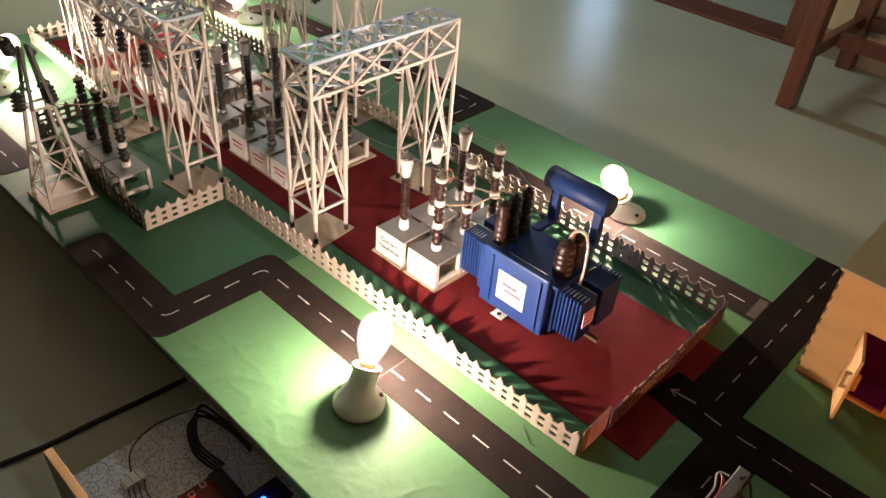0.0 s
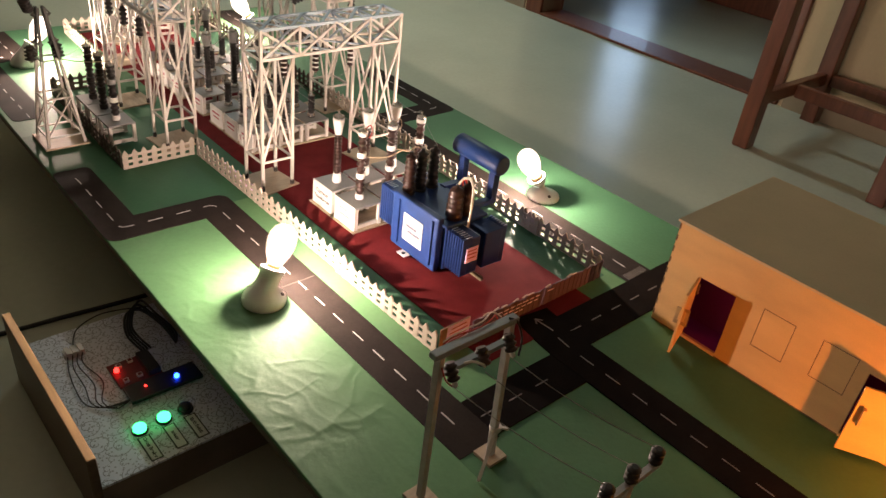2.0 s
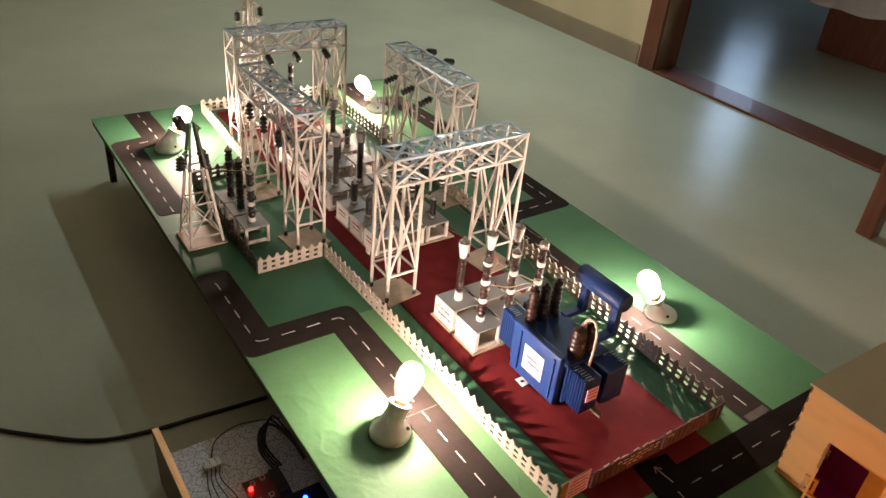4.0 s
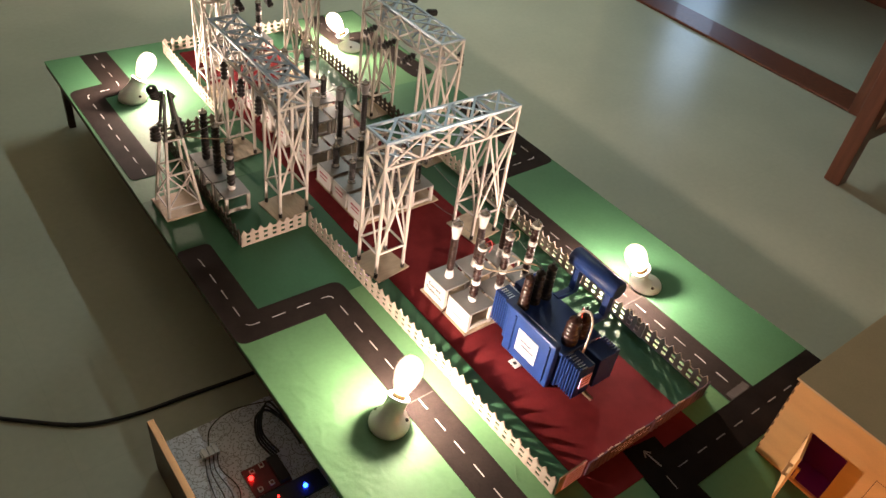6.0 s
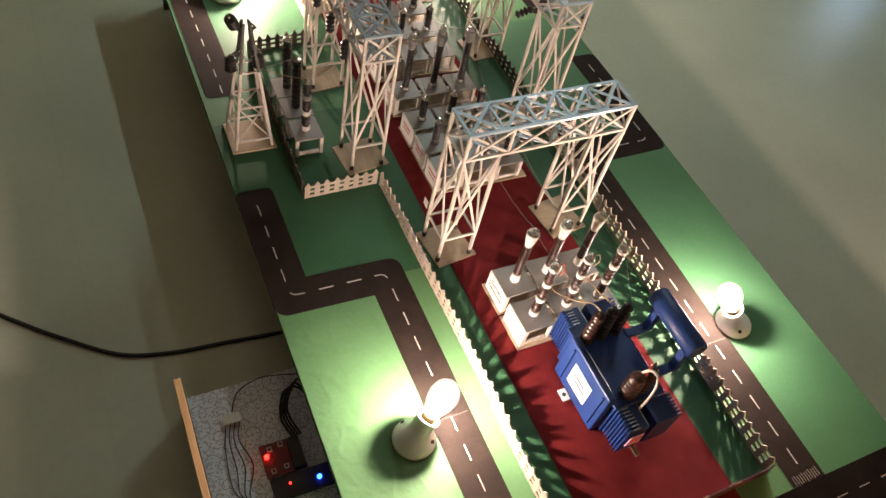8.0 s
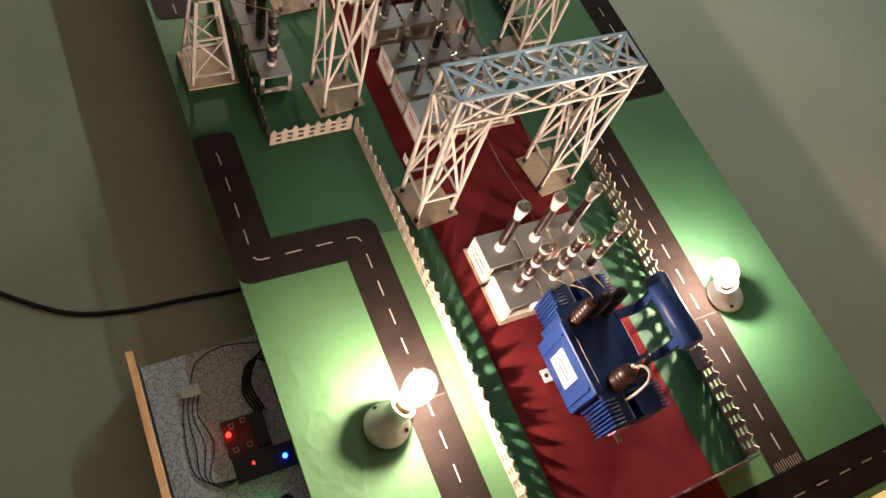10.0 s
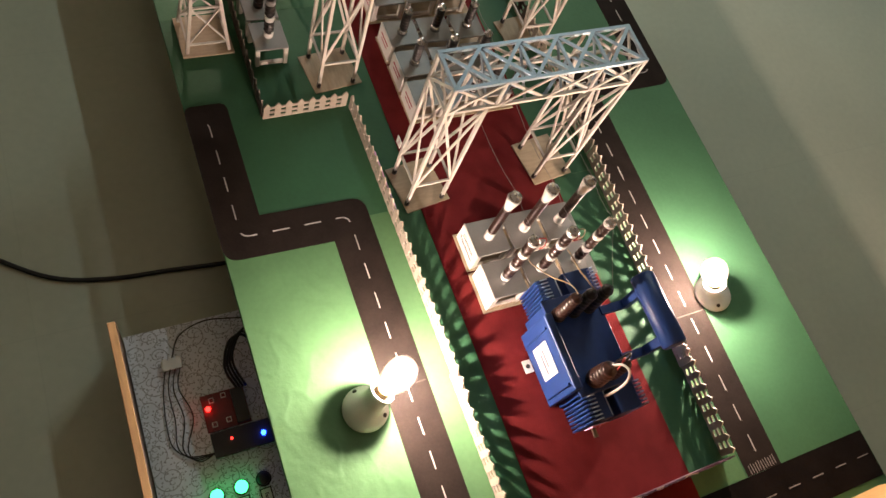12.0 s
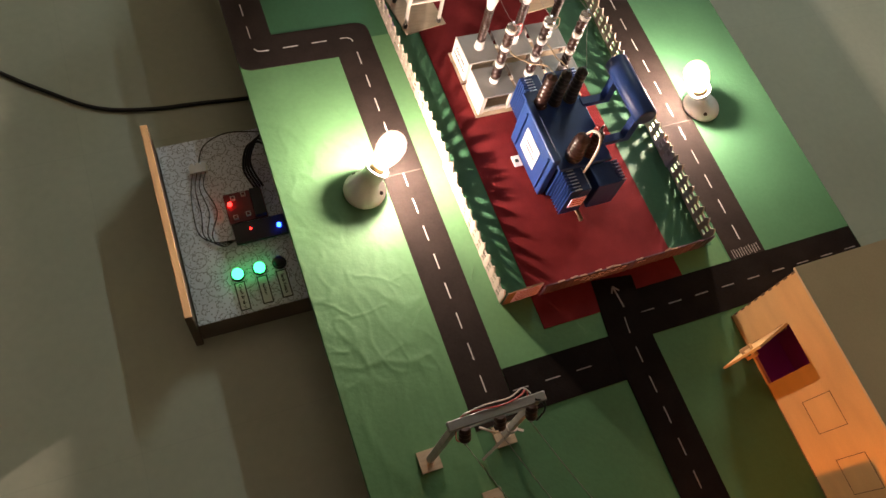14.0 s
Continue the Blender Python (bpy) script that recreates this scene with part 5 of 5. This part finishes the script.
    for a, b in zip(edges[0::2], edges[1::2]):
        bm = bmesh.new()
        span(bm, (x0 - 0.0005, a, 0.0002), (x0 + 0.0004, b, 0.0024))
        part("scorched_edge", bm, M_SCORCH, hs, "dark burnt bottom edge")
    for k in range(9):
        bm = bmesh.new()
        span(bm, (x0 - 0.0006, y1 - 0.0022, 0.012 + k * 0.0215), (x0 + 0.0060, y1 + 0.0006, 0.0225 + k * 0.0215))
        part("finger_joint", bm, M_SCORCH, hs, "dark burnt finger joint")
    led = bmesh.new()
    lathe(led, [(0.003, 0.10), (0.003, 0.105), (0.0015, 0.108)], 10, (x0 + 0.03, -0.30, 0))
    part("violet_led", led, M_VIOLETLED, hs, "small violet light inside the house")


house()
yard = thing("amber_lamp", pose(0.21, -0.75, 0.001), "small lit amber lamp on a stub in front of the house", "lamp")
bm = bmesh.new()
lathe(bm, [(0.014, 0), (0.014, 0.004), (0.006, 0.010), (0.006, 0.034)], 16)
part("stub", bm, M_HOLDER, yard)
bm = bmesh.new()
lathe(bm, [(0.005, 0.034), (0.008, 0.041), (0.009, 0.047), (0.007, 0.054), (0.002, 0.057)], 16)
part("lamp_glass", bm, M_ORANGE, yard, "glowing amber glass")
# added, never in view: a curved sheet stopping amber light towards the poles
bm = bmesh.new()
arc = [(math.cos(radians(a)), math.sin(radians(a))) for a in range(102, 292, 10)]
rings = [[bm.verts.new((r * x, r * y, z)) for r, z in ((0.035, 0.0), (0.035, 0.085), (0.0365, 0.085), (0.0365, 0.0))] for x, y in arc]
for a, b in zip(rings, rings[1:]):
    for k in range(4):
        bm.faces.new((a[k], a[(k + 1) % 4], b[(k + 1) % 4], b[k]))
bm.faces.new(rings[0])
bm.faces.new(list(reversed(rings[-1])))
bmesh.ops.recalc_face_normals(bm, faces=bm.faces[:])
part("shade", bm, M_GREYTOP, yard, "added curved blocker that keeps amber light near the house")


tag = thing("paper_tag", pose(0.498, -0.110, 0.0003, 0, 0, 14), "small white paper tag with a dark mark beside the house", "tag")
bm = bmesh.new()
span(bm, (-0.013, -0.010, 0), (0.013, 0.010, 0.0008))
part("paper", bm, M_WHITE, tag)
bm = bmesh.new()
lathe(bm, [(0.0042, 0.0008), (0.0042, 0.0012)], 12, (0.001, 0.001, 0))
part("printed_mark", bm, M_INK, tag)


# ---- control box ----
def control_box():
    b = thing("control_box", pose(0, 0, FLOOR), "low control box topped with scroll-printed laminate", "control box")
    x0, x1, y0, y1, h = -0.464, -0.160, 0.167, 0.537, 0.070
    bm = bmesh.new()
    span(bm, (x0, y0, 0), (x1, y1, h - 0.004))
    part("body", bm, M_BOXBODY, b)
    bm = bmesh.new()
    span(bm, (x0, y0, h - 0.004), (x1, y1, h))
    part("top_panel", bm, M_SCROLL, b, "pale laminate with dark scroll print")
    bm = bmesh.new()
    span(bm, (x0 - 0.014, y0 - 0.010, 0), (x0 - 0.001, y1 + 0.004, h + 0.070))
    for v in bm.verts:
        v.co.x -= 0.002 * v.co.z / (h + 0.070)
    soften(bm, 0.0015, 1)
    plank = part("side_plank", bm, M_SHADEDPLANK, b, "side plank with its shaded face and lit top edge coloured in")
    # separate paler strip stands for bulb light on the plank's top
    bm = bmesh.new()
    span(bm, (x0 - 0.0155, y0 - 0.0098, h + 0.0701), (x0 - 0.0035, y1 + 0.0038, h + 0.0716))
    soften(bm, 0.0006, 1)
    part("lit_edge", bm, M_PLANK, plank, "pine top edge kept pale as lit by the bulb")

    def button(x, y, mat, label):
        bm = bmesh.new()
        lathe(bm, [(0.0125, h), (0.0125, h + 0.003), (0.0105, h + 0.004)], 20, (x, y, 0))
        bezel = part("bezel", bm, M_CHIP, b)
        bm = bmesh.new()
        lathe(bm, [(0.0102, h + 0.003), (0.0102, h + 0.009), (0.007, h + 0.012), (0.002, h + 0.013)], 20, (x, y, 0))
        part("button_cap", bm, mat, bezel, label)
    button(-0.380, 0.241, M_LEDGREEN, "lit green push button")
    button(-0.341, 0.243, M_LEDGREEN, "lit green push button")
    button(-0.305, 0.245, M_CHIP, "black push button")
    for k, x in enumerate((-0.381, -0.341, -0.306)):
        bm = bmesh.new()
        span(bm, (x - 0.0094, (0.200 + 0.002 * k) - 0.0271, h), (x + 0.0094, (0.200 + 0.002 * k) + 0.0271, h + 0.0006))
        lab = part("label", bm, M_INK, b, "black-framed printed label")
        bm = bmesh.new()
        span(bm, (x - 0.0074, (0.200 + 0.002 * k) - 0.0251, h + 0.0006), (x + 0.0074, (0.200 + 0.002 * k) + 0.0251, h + 0.0009))
        part("label_paper", bm, M_SCROLLBASE, lab)
        if k == 0:
            words("Circuit Breaker", 0.0074, pose(x, (0.200 + 0.002 * k), h + 0.0010, 0, 0, -90), lab, M_INK, bold=0.0002)
        else:
            words(("Isolator", "Earth Switch")[k - 1], 0.0074, pose(x, (0.200 + 0.002 * k), h + 0.0010, 0, 0, -90), lab, M_INK, bold=0.0002)
    # circuit boards
    bm = bmesh.new()
    span(bm, (-0.370, 0.340, h + 0.004), (-0.300, 0.402, h + 0.007))
    pcb = part("relay_board", bm, M_PCB, b, "red relay board with small terminals")
    for x, y in ((-0.357, 0.350), (-0.354, 0.390), (-0.334, 0.352), (-0.334, 0.394)):
        bm = bmesh.new()
        span(bm, (x - 0.0042, y - 0.0042, h + 0.007), (x + 0.0042, y + 0.0042, h + 0.011))
        part("terminal", bm, M_PORC, pcb, "white screw terminal")
        bm = bmesh.new()
        span(bm, (x - 0.0028, y - 0.0028, h + 0.011), (x + 0.0028, y + 0.0028, h + 0.0114))
        part("screw_slot", bm, M_PCB, pcb)
    bm = bmesh.new()
    span(bm, (-0.322, 0.342, h + 0.007), (-0.302, 0.398, h + 0.018))
    part("relay", bm, M_CHIP, pcb)
    bm = bmesh.new()
    span(bm, (-0.368, 0.297, h + 0.003), (-0.250, 0.337, h + 0.009))
    ctl = part("controller_board", bm, M_CHIP, b, "dark controller board")
    for x, y, z, r, mat in ((-0.362, 0.377, 0.011, 0.0042, M_LEDRED), (-0.337, 0.321, 0.009, 0.0020, M_LEDRED), (-0.287, 0.315, 0.009, 0.0040, M_LEDBLUE)):
        bm = bmesh.new()
        lathe(bm, [(r, h + z), (r, h + z + r), (r * 0.5, h + z + r * 1.7)], 12, (x, y, 0))
        part("led", bm, mat, ctl, "lit indicator")
    bm = bmesh.new()
    span(bm, (-0.416, 0.460, h), (-0.384, 0.476, h + 0.010))
    for i in range(3):
        span(bm, (-0.413 + i * 0.0105, 0.458, h + 0.010), (-0.406 + i * 0.0105, 0.478, h + 0.013))
    part("terminal_strip", bm, M_PORC, b, "white terminal strip")
    for i in range(4):
        x = -0.412 + i * 0.008
        bm = bmesh.new()
        tube_curve(bm, [(x, 0.460, h + 0.006), (x - 0.010, 0.425, h + 0.005 + 0.002 * i), (x - 0.016 + 0.006 * i, 0.375, h + 0.004), (-0.426 + 0.007 * i, 0.335 - 0.004 * i, h + 0.004 + 0.002 * i),
                        (-0.404 + 0.004 * i, 0.312 - 0.004 * i, h + 0.006), (-0.366, 0.306, h + 0.008)], 0.0010)
        part("lead", bm, M_CABLE, b)
    bm = bmesh.new()
    tube_curve(bm, [(-0.398, 0.476, h + 0.008), (-0.380, 0.510, h + 0.016), (-0.340, 0.524, h + 0.022), (-0.300, 0.520, h + 0.022), (-0.25, 0.51, h + 0.016)], 0.0012)
    part("lead", bm, M_CABLE, b)
    for i in range(4):
        bm = bmesh.new()
        tube_curve(bm, [(-0.310 + 0.005 * i, 0.398, h + 0.016), (-0.322 + 0.005 * i, 0.430 + 0.005 * i, h + 0.036), (-0.306 + 0.010 * i, 0.470 + 0.005 * i, h + 0.046 + 0.003 * i),
                        (-0.278 + 0.006 * i, 0.476 - 0.008 * i, h + 0.040), (-0.256 + 0.004 * i, 0.440 - 0.008 * i, h + 0.020), (-0.250, 0.40, h + 0.006)], 0.0022)
        part("lead", bm, M_CABLE, b)


control_box()
